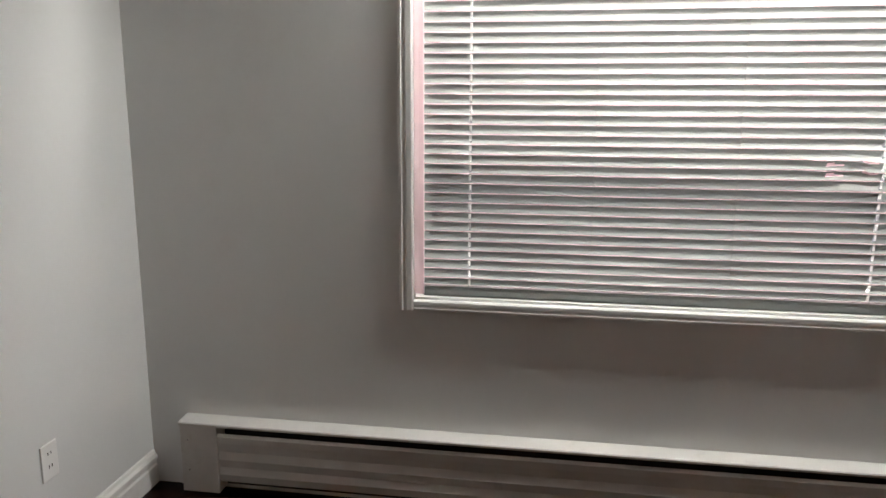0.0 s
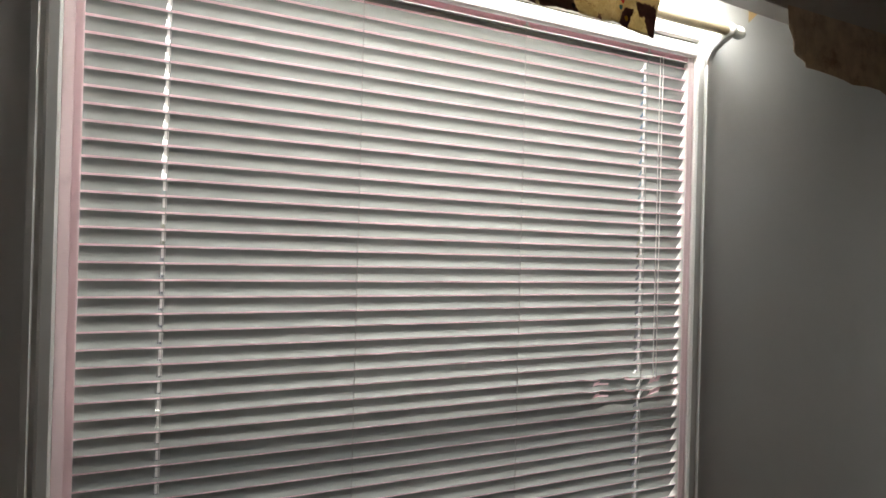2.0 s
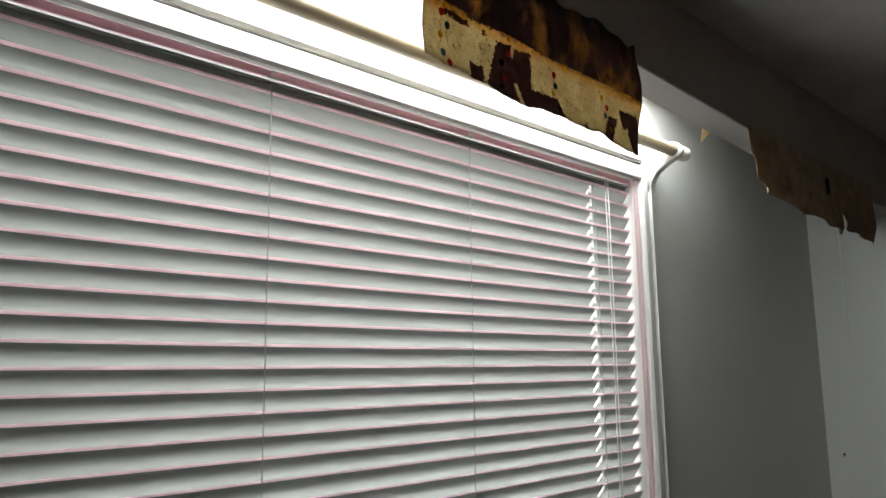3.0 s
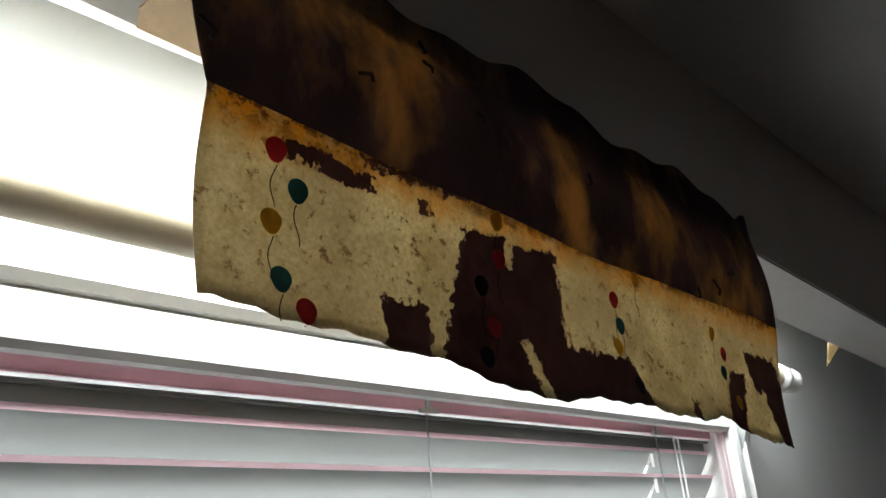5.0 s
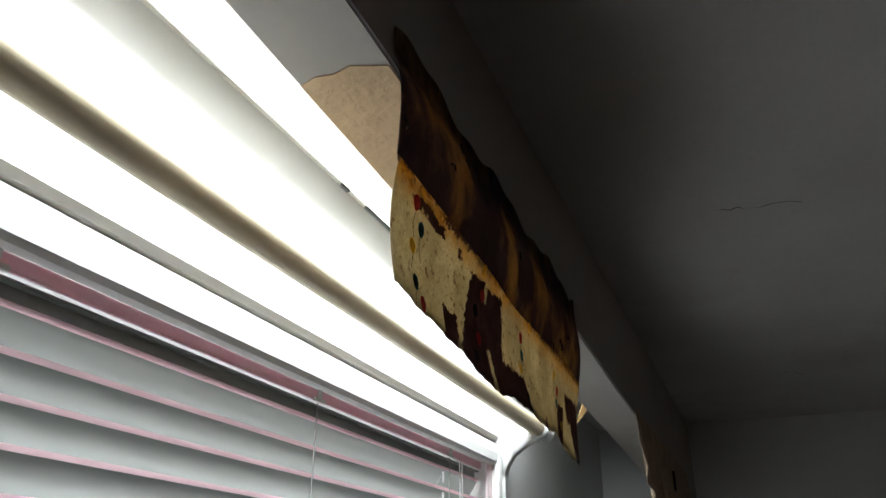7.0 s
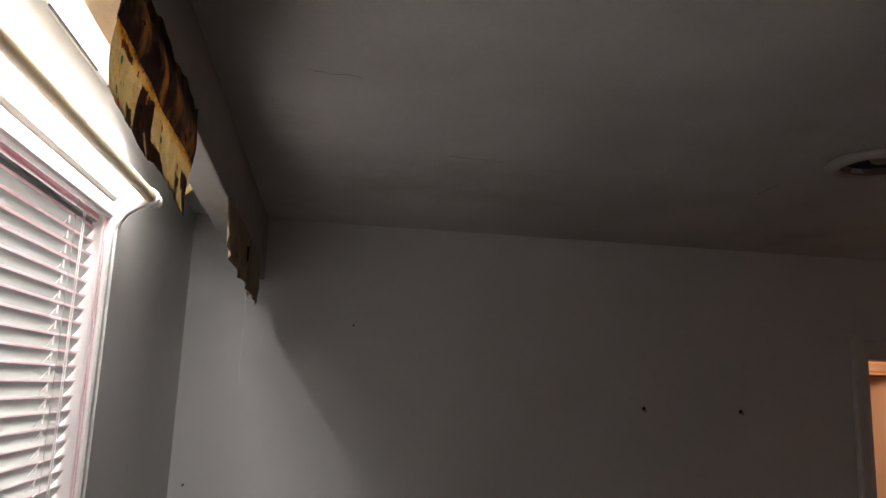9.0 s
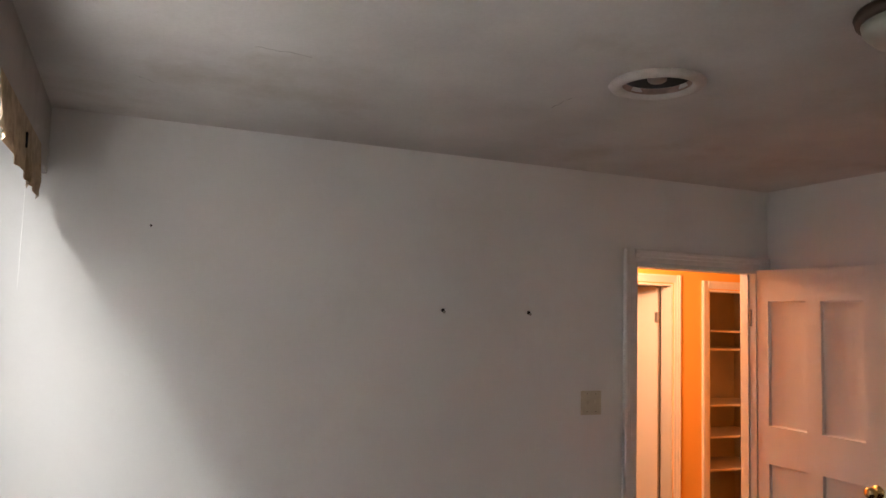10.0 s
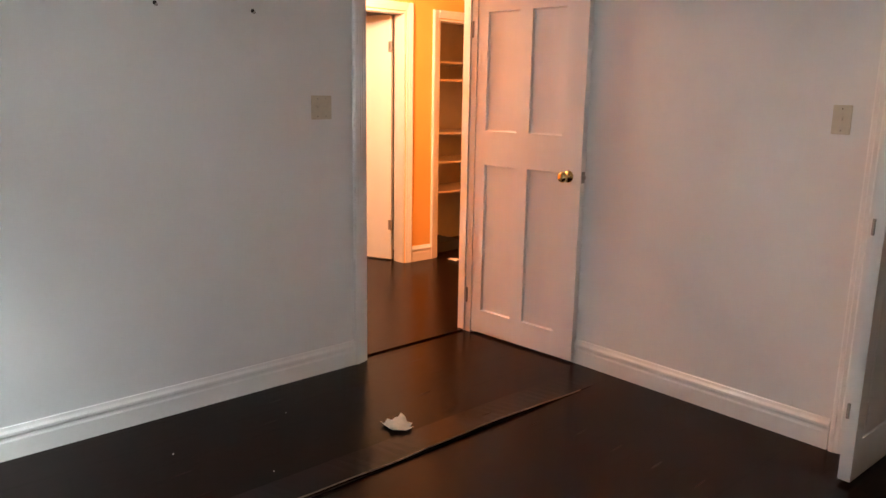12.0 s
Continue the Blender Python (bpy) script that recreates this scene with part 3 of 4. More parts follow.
def flap_material():
    """Old wallpaper, cream with torn holes that show the brown backing; daylight and the tube glow through it."""
    m = bpy.data.materials.new("peeling_wallpaper")
    m.use_nodes = True
    nt = m.node_tree
    N, L = nt.nodes, nt.links
    co = N.new("ShaderNodeTexCoord")

    def math_node(op, a, b=None):
        n = N.new("ShaderNodeMath")
        n.operation = op
        for k, v in enumerate((a, b)):
            if v is None:
                continue
            if isinstance(v, (int, float)):
                n.inputs[k].default_value = v
            else:
                L.new(v, n.inputs[k])
        return n.outputs[0]

    def noise_at(scale, detail=6, rough=0.6, out="Fac"):
        n = N.new("ShaderNodeTexNoise")
        n.inputs["Scale"].default_value, n.inputs["Detail"].default_value, n.inputs["Roughness"].default_value = scale, detail, rough
        L.new(co.outputs["Object"], n.inputs["Vector"])
        return n.outputs[out]

    def ramp(v, a, b, lo=0.0, hi=1.0):
        r = N.new("ShaderNodeMapRange")
        r.inputs["From Min"].default_value, r.inputs["From Max"].default_value = a, b
        r.inputs["To Min"].default_value, r.inputs["To Max"].default_value = lo, hi
        L.new(v, r.inputs["Value"])
        return r.outputs["Result"]

    def mix(f, a, b):
        x = N.new("ShaderNodeMix")
        x.data_type = "RGBA"
        L.new(f, x.inputs["Factor"])
        for key, v in (("A", a), ("B", b)):
            if isinstance(v, tuple):
                x.inputs[key].default_value = (*v, 1)
            else:
                L.new(v, x.inputs[key])
        return x.outputs["Result"]

    warp = N.new("ShaderNodeVectorMath")
    warp.operation = "MULTIPLY_ADD"
    L.new(noise_at(150, 7, 0.65, "Color"), warp.inputs[0])
    warp.inputs[1].default_value = (0.022, 0.0, 0.022)
    off = N.new("ShaderNodeVectorMath")
    off.inputs[1].default_value = (-0.011, 0, -0.011)
    L.new(co.outputs["Object"], off.inputs[0])
    L.new(off.outputs["Vector"], warp.inputs[2])
    sep = N.new("ShaderNodeSeparateXYZ")
    L.new(warp.outputs["Vector"], sep.inputs["Vector"])
    X, Z = sep.outputs["X"], sep.outputs["Z"]

    def hole(x0, x1, z0, z1, lean=0.0):
        xs = math_node("ADD", X, math_node("MULTIPLY", Z, lean)) if lean else X
        s = lean * (z0 + z1) / 2
        dx = math_node("SUBTRACT", math_node("ABSOLUTE", math_node("SUBTRACT", xs, (x0 + x1) / 2 + s)), (x1 - x0) / 2)
        dz = math_node("SUBTRACT", math_node("ABSOLUTE", math_node("SUBTRACT", Z, (z0 + z1) / 2)), (z1 - z0) / 2)
        return ramp(math_node("MAXIMUM", dx, dz), 0.0004, -0.0004)

    torn = None
    for row in ((0.783, 0.812, 2.09, 2.1715), (0.8235, 0.905, 2.09, 2.2205, -0.28), (0.860, 0.924, 2.12, 2.2120), (0.895, 1.013, 2.09, 2.1660, 0.6), (1.066, 1.076, 2.09, 2.146),
                (1.128, 1.158, 2.09, 2.178, -0.5), (1.190, 1.250, 2.165, 2.197, 0.5), (1.222, 1.262, 2.09, 2.176, 0.3), (0.727, 0.752, 2.2235, 2.2320), (0.746, 0.778, 2.2195, 2.2285),
                (0.770, 0.842, 2.2325, 2.2365), (0.806, 0.816, 2.2185, 2.2255)):
        h = hole(*row)
        torn = h if torn is None else math_node("MAXIMUM", torn, h)
    keep = math_node("MAXIMUM", hole(0.897, 0.906, 2.09, 2.163, 0.45), hole(0.873, 0.880, 2.205, 2.222))
    torn = math_node("MULTIPLY", torn, math_node("SUBTRACT", 1.0, keep))
    cream = mix(ramp(noise_at(30), 0.35, 0.7), (0.60, 0.52, 0.345), (0.39, 0.315, 0.185))
    cream = mix(ramp(noise_at(420, 4, 0.6), 0.35, 0.7, 0, 0.6), cream, (0.30, 0.22, 0.11))
    cream = mix(ramp(noise_at(130, 8, 0.7), 0.57, 0.64, 0, 0.85), cream, (0.18, 0.095, 0.05))
    cream = mix(ramp(noise_at(11, 5), 0.45, 0.75, 0, 0.5), cream, (0.34, 0.27, 0.17))
    # rust stain along the crease
    crease = math_node("SUBTRACT", math_node("ADD", Z, math_node("MULTIPLY", X, 0.020)), 2.2545)
    stain = math_node("MULTIPLY", ramp(crease, -0.024, -0.002), ramp(noise_at(70, 8, 0.7), 0.30, 0.55))
    cream = mix(stain, cream, (0.50, 0.27, 0.035))
    rust = math_node("MULTIPLY", ramp(crease, -0.011, 0.001), ramp(noise_at(120, 8, 0.75), 0.47, 0.53))
    cream = mix(rust, cream, (0.09, 0.045, 0.025))
    brown = mix(ramp(noise_at(45), 0.4, 0.7), (0.095, 0.054, 0.048), (0.14, 0.080, 0.070))
    brown = mix(ramp(noise_at(14, 9, 0.75), 0.67, 0.69), brown, (0.30, 0.22, 0.16))
    col = mix(torn, cream, brown)
    bsdf = N["Principled BSDF"]
    bsdf.inputs["Roughness"].default_value = 0.75
    bsdf.inputs["Specular IOR Level"].default_value = 0.25
    L.new(col, bsdf.inputs["Base Color"])
    bump = N.new("ShaderNodeBump")
    bump.inputs["Strength"].default_value, bump.inputs["Distance"].default_value = 0.5, 0.0008
    L.new(math_node("ADD", math_node("MULTIPLY", torn, -1.0), noise_at(260, 3)), bump.inputs["Height"])
    L.new(bump.outputs["Normal"], bsdf.inputs["Normal"])
    tr = N.new("ShaderNodeBsdfTranslucent")
    L.new(col, tr.inputs["Color"])
    ms = N.new("ShaderNodeMixShader")
    L.new(ramp(torn, 0, 1, 0.56, 0.44), ms.inputs["Fac"])
    L.new(bsdf.outputs["BSDF"], ms.inputs[1])
    L.new(tr.outputs["BSDF"], ms.inputs[2])
    L.new(ms.outputs["Shader"], N["Material Output"].inputs["Surface"])
    return m


M_FLAP = flap_material()
# the ochre stain paints blotches of light glowing through the mottled brown sheet
M_BROWN = material("brown_backing", (0.080, 0.055, 0.055), 0.8, mottle=0.25, scale=22, bump=0.03, grain=150, stain=(0.44, 0.26, 0.085), stain_amount=0.7, stain_scale=12, translucent=0.66, stain_from=0.485, stretch=(1.5, 1, 0.8))
FX0, FX1 = 0.690, 1.263


def flap_point(u, v):
    """Point of the hanging sheet: u 0..1 along it, v 0 at the pelmet, 1 at the crease, 2 at the torn edge."""
    x = FX0 + (FX1 - FX0) * u
    zc = 2.229 + 0.0155 * math.exp(-u / 0.25) + 0.0008 * math.sin(u * 23)
    top = pz(x) + 0.030 + 0.006 * math.sin(u * 19) + 0.003 * math.sin(u * 53)
    torn = 2.153 - 0.031 * u - 0.009 * math.exp(-((u - 0.35) / 0.09) ** 2) + 0.008 * math.exp(-((u - 0.75) / 0.06) ** 2) + 0.001 * math.sin(u * 61) + 0.0007 * math.sin(u * 173)
    yc, yb = -0.2825 + 0.012 * u, -0.2815 + 0.012 * u
    if v <= 1:
        w = v
        z = top + (zc - top) * w
        hang = max(0.0, min(1.0, (pz(x) + 0.006 - z) / (pz(x) + 0.006 - zc)))
        y = (PY - 0.0035) + (yc - PY + 0.0035) * hang - 0.011 * math.sin(math.pi * hang) * (1 - 0.6 * u) + 0.002 * math.sin(u * 11 + 2) * hang
        x += -0.014 * math.sin(math.pi * hang) * max(0.0, 1 - u / 0.10) - 0.026 * (1 - hang) * max(0.0, u - 0.9) * 10
    else:
        w = v - 1
        z = zc + (torn - zc) * w
        y = yc + (yb - yc) * w + 0.004 * math.sin(math.pi * w) + 0.003 * math.sin(u * 9) * w
        x += -0.022 * max(0.0, u - 0.9) * 10 * w - 0.002 * math.sin(math.pi * w) * max(0.0, 1 - u / 0.10)
    return Vector((x, y, z))


def sheet(fn, nu, nv, v0, v1, thick):
    bm = bmesh.new()
    grid = [[bm.verts.new(fn(i / nu, v0 + (v1 - v0) * j / nv)) for j in range(nv + 1)] for i in range(nu + 1)]
    back = [[bm.verts.new(fn(i / nu, v0 + (v1 - v0) * j / nv) + Vector((0, thick, 0))) for j in range(nv + 1)] for i in range(nu + 1)]
    for g, flip in ((grid, False), (back, True)):
        for i in range(nu):
            for j in range(nv):
                q = (g[i][j], g[i + 1][j], g[i + 1][j + 1], g[i][j + 1])
                bm.faces.new(q[::-1] if flip else q)
    for i in range(nu):
        bm.faces.new((grid[i][0], back[i][0], back[i + 1][0], grid[i + 1][0]))
        bm.faces.new((grid[i][nv], grid[i + 1][nv], back[i + 1][nv], back[i][nv]))
    for j in range(nv):
        bm.faces.new((grid[0][j], grid[0][j + 1], back[0][j + 1], back[0][j]))
        bm.faces.new((grid[nu][j], back[nu][j], back[nu][j + 1], grid[nu][j + 1]))
    return bm


flap = thing("peeling_paper", "torn cream wallpaper with printed balloons, hanging from the pelmet", "peeling wallpaper")
part("upper_sheet", sheet(flap_point, 60, 10, 0, 1, 0.0012), M_BROWN, flap, "brown backing paper with ochre blotches painted for light glowing through", True)
part("lower_sheet", sheet(flap_point, 90, 12, 1, 2, 0.0008), M_FLAP, flap, "cream wallpaper with balloons", True)



def on_flap(x, z, off=0.0009):
    """The place on the lower sheet at x and height z, just off its face."""
    u = (x - FX0) / (FX1 - FX0)
    lo, hi = 1.0, 2.0
    for _ in range(24):
        mid = (lo + hi) / 2
        lo, hi = (mid, hi) if flap_point(u, mid).z > z else (lo, mid)
    p = flap_point(u, lo)
    return Vector((x, p.y - off, z))


INKS = {k: material("ink_" + k, c, 0.7, mottle=0.2, scale=160, bump=0.0, translucent=0.3) for k, c in
        (("red", (0.48, 0.02, 0.03)), ("blue", (0.02, 0.12, 0.17)), ("yellow", (0.72, 0.40, 0.02)), ("dark", (0.012, 0.012, 0.02)))}
for x, z, ink in ((0.723, 2.2237, "red"), (0.7355, 2.2084, "blue"), (0.7225, 2.1910, "yellow"), (0.727, 2.1662, "blue"), (0.739, 2.1545, "red"),
                  (0.868, 2.2069, "red"), (0.853, 2.1890, "dark"), (0.860, 2.1671, "red"), (0.851, 2.1498, "dark"), (0.866, 2.2282, "yellow"), (1.012, 2.2238, "yellow"),
                  (0.982, 2.2043, "red"), (0.986, 2.1874, "blue"), (0.979, 2.1725, "yellow"), (0.993, 2.1485, "dark"), (1.125, 2.2034, "yellow"),
                  (1.142, 2.1894, "red"), (1.137, 2.1742, "blue"), (1.154, 2.1523, "yellow")):
    bm = bmesh.new()
    ring = []
    for k in range(20):
        a = 2 * math.pi * k / 20
        r = 0.0062 if math.sin(a) > -0.3 else 0.0056
        ring.append(bm.verts.new(on_flap(x + r * 0.88 * math.cos(a) * (1 + 0.12 * math.sin(a)), z + r * math.sin(a))))
    bm.faces.new(ring)
    part("printed_balloon", bm, INKS[ink], flap)
    bm = bmesh.new()
    prev = None
    for k in range(9):
        w = k / 8
        p = on_flap(x + 0.0016 * math.sin(w * 5 + x * 90), max(z - 0.006 - 0.019 * w, 2.150 - 0.024 * (x - FX0) / 0.57), 0.0007)
        pair = (bm.verts.new(p + Vector((-0.0003, 0, 0))), bm.verts.new(p + Vector((0.0003, 0, 0))))
        if prev:
            bm.faces.new((prev[0], prev[1], pair[1], pair[0]))
        prev = pair
    part("printed_string", bm, INKS["dark"], flap)



def on_upper(x, z):
    """The place on the upper sheet at x and height z."""
    u = (x - FX0) / (FX1 - FX0)
    lo, hi = 0.0, 1.0
    for _ in range(24):
        mid = (lo + hi) / 2
        lo, hi = (mid, hi) if flap_point(u, mid).z > z else (lo, mid)
    return flap_point(u, lo)


for x, z, turn, size in ((0.694, 2.2652, 30, 1.5), (0.766, 2.2763, -20, 1.3), (0.820, 2.3257, 50, 1.2), (0.817, 2.3088, 10, 1.2), (0.963, 2.2828, 70, 1.2), (0.852, 2.2878, 15, 1.0), (1.134, 2.2427, 40, 1.8), (1.160, 2.2591, -30, 1.6), (1.106, 2.2322, 80, 1.3)):
    bm = bmesh.new()
    box(bm, (-0.0035, -0.0010, -0.0007), (0.0035, 0, 0.0007), 0.0003)
    box(bm, (0.0022, -0.0010, -0.0032), (0.0035, 0, 0.0006), 0.0003)
    part("staple", moved(bm, Matrix.Translation(on_upper(x, z) + Vector((0, -0.0008, 0))) @ pose(0, 0, 0, 0, turn, 0) @ Matrix.Scale(size, 4)), M_DARK, flap, "black rusted staple")


def ragged(profile, y, thick, drift=0.0):
    """A hanging scrap: profile rows (x, top, bottom)."""
    bm = bmesh.new()
    rows = []
    for i, (x, top, bottom) in enumerate(profile):
        rows.append([[bm.verts.new((x, y + d + (top - z) * drift + 0.006 * math.sin(i * 1.7) * (top - z) / 0.15, z)) for z in (top, top * 0.6 + bottom * 0.4, bottom)] for d in (0, thick)])
    for a, b in zip(rows, rows[1:]):
        for s in (0, 1):
            for k in (0, 1):
                bm.faces.new((a[s][k], b[s][k], b[s][k + 1], a[s][k + 1]))
        bm.faces.new((a[0][2], b[0][2], b[1][2], a[1][2]))
        bm.faces.new((a[0][0], a[1][0], b[1][0], b[0][0]))
    for e in (rows[0], rows[-1]):
        bm.faces.new((e[0][0], e[0][1], e[0][2], e[1][2], e[1][1], e[1][0]))
    return bm


rng = random.Random(11)


def ragged_profile(points, n):
    out = []
    for i in range(n + 1):
        w = i / n * (len(points) - 1)
        k = min(int(w), len(points) - 2)
        f = w - k
        out.append(tuple(points[k][j] * (1 - f) + points[k + 1][j] * f + (rng.uniform(-0.004, 0.004) if j == 2 else 0) for j in range(3)))
    return out


M_SCRAP = material("old_paper_back", (0.44, 0.35, 0.25), 0.85, mottle=0.25, scale=18, bump=0.03, stain=(0.10, 0.055, 0.035), stain_amount=0.9, stain_scale=8, translucent=0.3)
flap2 = thing("peeling_paper", "smaller torn brown paper scraps hanging from the pelmet near the corner", "peeling wallpaper")
T = pz(1.75) + 0.010
part("scrap", ragged(ragged_profile([(1.722, T, 2.250), (1.745, T, 2.170), (1.80, T, 2.135), (2.02, T, 2.122), (2.24, T, 2.108), (2.276, T, 2.095), (2.300, T, 2.190)], 24), PY - 0.003, 0.0012, -0.05), M_SCRAP, flap2)
part("scrap", ragged(ragged_profile([(2.305, T, 2.190), (2.335, T, 2.115), (2.46, T, 2.110), (2.585, T, 2.096), (2.615, T, 2.225)], 16), PY - 0.003, 0.0012, -0.03), M_SCRAP, flap2)
part("hanging_strip", boxes(((2.259, PY - 0.006, 1.80), (2.264, PY - 0.005, 2.16))), M_WALL, flap2, "thin pale strip of peeled paint")
part("hook", boxes(((2.20, PY - 0.010, 2.20), (2.214, PY - 0.004, 2.245)), bevel=0.002), M_DARK, flap2)
bm = bmesh.new()
ring = [(0.694, 0.003), (0.690, 0.014), (0.684, 0.030), (0.688, 0.045), (0.686, 0.060), (0.691, 0.075), (1.19, 0.075), (1.205, 0.050), (1.225, 0.020), (1.222, 0.003)]
low = [bm.verts.new((x, PY + y, pz(x) - 0.0012)) for x, y in ring]
top = [bm.verts.new((x, PY + y, pz(x) + 0.003)) for x, y in ring]
bm.faces.new(low), bm.faces.new(top[::-1])
for k in range(len(ring)):
    bm.faces.new((low[k], top[k], top[(k + 1) % len(ring)], low[(k + 1) % len(ring)]))
bare = tagged(part("bare_patch", bm, M_TAN), "bare tan board where the paper peeled off", "bare board", kind="structure")
bm = bmesh.new()
vs = [bm.verts.new((x, y + d, z)) for d in (0, 0.0015) for x, y, z in ((1.672, PY + 0.0785, 2.316), (1.738, PY + 0.0785, 2.312), (1.708, PY + 0.106, 2.268))]
bm.faces.new(vs[:3]), bm.faces.new(vs[3:])
for i, j in ((0, 1), (1, 2), (2, 0)):
    bm.faces.new((vs[i], vs[j], vs[j + 3], vs[i + 3]))
tagged(part("paper_scrap", bm, material("scrap_cream", (0.62, 0.5, 0.3), 0.8, translucent=0.3)), "small cream triangle of torn paper under the pelmet", "paper scrap")
tube = thing("fluorescent_batten", "long white fluorescent batten lamp on the ceiling behind the pelmet", "lamp")
part("housing", boxes(((0.22, -0.190, 2.432), (1.74, -0.052, 2.4845)), bevel=0.004), M_WHITE, tube)
for x in (0.205, 1.74):
    part("lamp_holder", boxes(((x, -0.188, 2.428), (x + 0.015, -0.054, 2.4845)), bevel=0.002), M_WHITE, tube)

# dashes of the wall-ceiling joint, placed on the edge of the unseen housing
for x0, x1 in ((0.995, 1.015), (1.06, 1.33), (1.41, 1.56)):
    part("seam", boxes(((x0, -0.0545, 2.4295), (x1, -0.0505, 2.4335)), bevel=0.0008), M_DARK, tube, "dark dashes of the wall and ceiling joint, put on the housing edge")

# ---- baseboard heater ----
heater = thing("baseboard_heater", "cream enamelled baseboard heater along the wall under the window", "heater")
HXA, HXB = -0.835, 2.60
part("end_cap", boxes(((HXA, -0.074, 0.012), (HXA + 0.145, -0.001, 0.285)), bevel=0.003), M_HEAT, heater)
part("end_cap", boxes(((HXB - 0.145, -0.074, 0.012), (HXB, -0.001, 0.285)), bevel=0.003), M_HEAT, heater)
part("top_plate", extrude_profile([(0, 0.282), (0.074, 0.276), (0.075, 0.284), (0.072, 0.288), (0, 0.293)], (HXA - 0.004, -0.001, 0), (HXB + 0.004, -0.001, 0), (0, -1, 0)), M_HEAT, heater)
part("front_panel", extrude_profile([(0.058, 0.060), (0.066, 0.060), (0.072, 0.090), (0.067, 0.118), (0.073, 0.150), (0.067, 0.180), (0.073, 0.215), (0.075, 0.240), (0.066, 0.250), (0.058, 0.246)],
     (HXA + 0.147, 0, 0), (HXB - 0.147, 0, 0), (0, -1, 0)), M_HEAT, heater)
for x, z in ((HXA + 0.03, 0.10), (HXA + 0.03, 0.22), (HXB - 0.03, 0.10), (HXB - 0.03, 0.22)):
    part("screw", moved(lathe([(0.004, 0), (0.004, -0.001), (0.002, -0.002)], "Y", 10), Matrix.Translation((x, -0.074, z))), M_STEEL, heater)
# plate and pipe in the gap's black: the heater slot's shade as colour
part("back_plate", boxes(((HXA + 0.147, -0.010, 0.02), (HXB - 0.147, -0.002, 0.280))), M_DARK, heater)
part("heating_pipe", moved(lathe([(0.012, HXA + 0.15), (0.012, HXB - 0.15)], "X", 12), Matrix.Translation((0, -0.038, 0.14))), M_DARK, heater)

# ---- ceiling fittings ----
vent = thing("ceiling_vent", "round white ceiling ring with a black disc for its dark hole", "ceiling fitting")
vm = Matrix.Translation((VX, VY, ZC))
M_VENT = material("dusty_plastic", (0.50, 0.47, 0.44), 0.5, mottle=0.1, scale=20, bump=0.005, stain=(0.2, 0.15, 0.12), stain_amount=0.5, stain_scale=18)
ring_bm = lathe([(0.142, 0.0), (0.146, -0.006), (0.139, -0.015), (0.126, -0.021), (0.114, -0.020), (0.106, -0.010), (0.103, 0.0)], "Z", 48)
bmesh.ops.delete(ring_bm, geom=[f for f in ring_bm.faces if len(f.verts) > 4], context="FACES_ONLY")
part("ring", moved(ring_bm, vm), M_VENT, vent, smooth=True)
# shallow near-black disc in place of the recess's shaded depth
part("hole", moved(lathe([(0.001, 0.0135), (0.1005, 0.0125)], "Z", 32), vm), M_DARK, vent, "black disc for the dark depth of the hole")
cup = lathe([(0.1035, -0.006), (0.1025, 0.002), (0.1015, 0.008), (0.101, 0.0125)], "Z", 40)
bmesh.ops.delete(cup, geom=[f for f in cup.faces if len(f.verts) > 4], context="FACES_ONLY")
part("cup", moved(cup, vm), material("dusty_cup", (0.30, 0.20, 0.17), 0.6, mottle=0.3, scale=30, bump=0.01, stain=(0.10, 0.05, 0.04), stain_amount=0.8, stain_scale=14), vent, "stained pinkish inner cup", True)
part("lamp_socket", moved(lathe([(0.001, 0.000), (0.022, 0.001), (0.028, 0.006), (0.030, 0.012)], "Z", 20), vm), M_STEEL, vent, "dull metal lamp socket", True)
dome = thing("ceiling_light", "round grey glass ceiling light on a dark brown base, unlit", "ceiling light")
dm = Matrix.Translation((0.900, -2.195, ZC))
M_SMOKE = material("dusty_glass", (0.25, 0.25, 0.22), 0.35, mottle=0.08, scale=10, bump=0.004)
part("base", moved(lathe([(0.125, 0.0), (0.130, -0.01), (0.125, -0.028), (0.116, -0.030)], "Z", 40), dm), material("bronze_base", (0.055, 0.035, 0.026), 0.45, metal=0.3, mottle=0.1, scale=20, bump=0.004), dome, "dark brown metal base", True)
part("shade", moved(lathe([(0.115, -0.029), (0.110, -0.05), (0.085, -0.075), (0.045, -0.088), (0.002, -0.090)], "Z", 40), dm), M_SMOKE, dome, smooth=True)
part("finial", moved(lathe([(0.008, -0.088), (0.009, -0.092), (0.005, -0.095), (0.008, -0.100), (0.006, -0.106), (0.001, -0.108)], "Z", 16), dm), M_STEEL, dome, "small metal finial", True)


def crack(x0, y0, x1, y1, w, seed):
    """A crack in the ceiling paint, a thin dark wandering slit."""
    r = random.Random(seed)
    bm = bmesh.new()
    prev = None
    d = Vector((x1 - x0, y1 - y0, 0))
    s = Vector((-d.y, d.x, 0)).normalized()
    for k in range(13):
        f = k / 12
        p = Vector((x0, y0, ZC - 0.0015)) + d * f + s * r.uniform(-0.006, 0.006)
        h = w * (0.3 + r.random()) * (1 if r.random() < 0.75 else 0.15)
        pair = (bm.verts.new(p + s * h), bm.verts.new(p - s * h))
        if prev:
            bm.faces.new((prev[0], prev[1], pair[1], pair[0]))
        prev = pair
    return tagged(part("ceiling_crack", bm, M_CRACK), "thin dark crack in the ceiling paint", "crack", kind="structure")


M_CRACK = material("crack_dirt", (0.10, 0.075, 0.06), 0.9, bump=0)
crack(1.349, -0.47, 1.360, -0.585, 0.0013, 1)
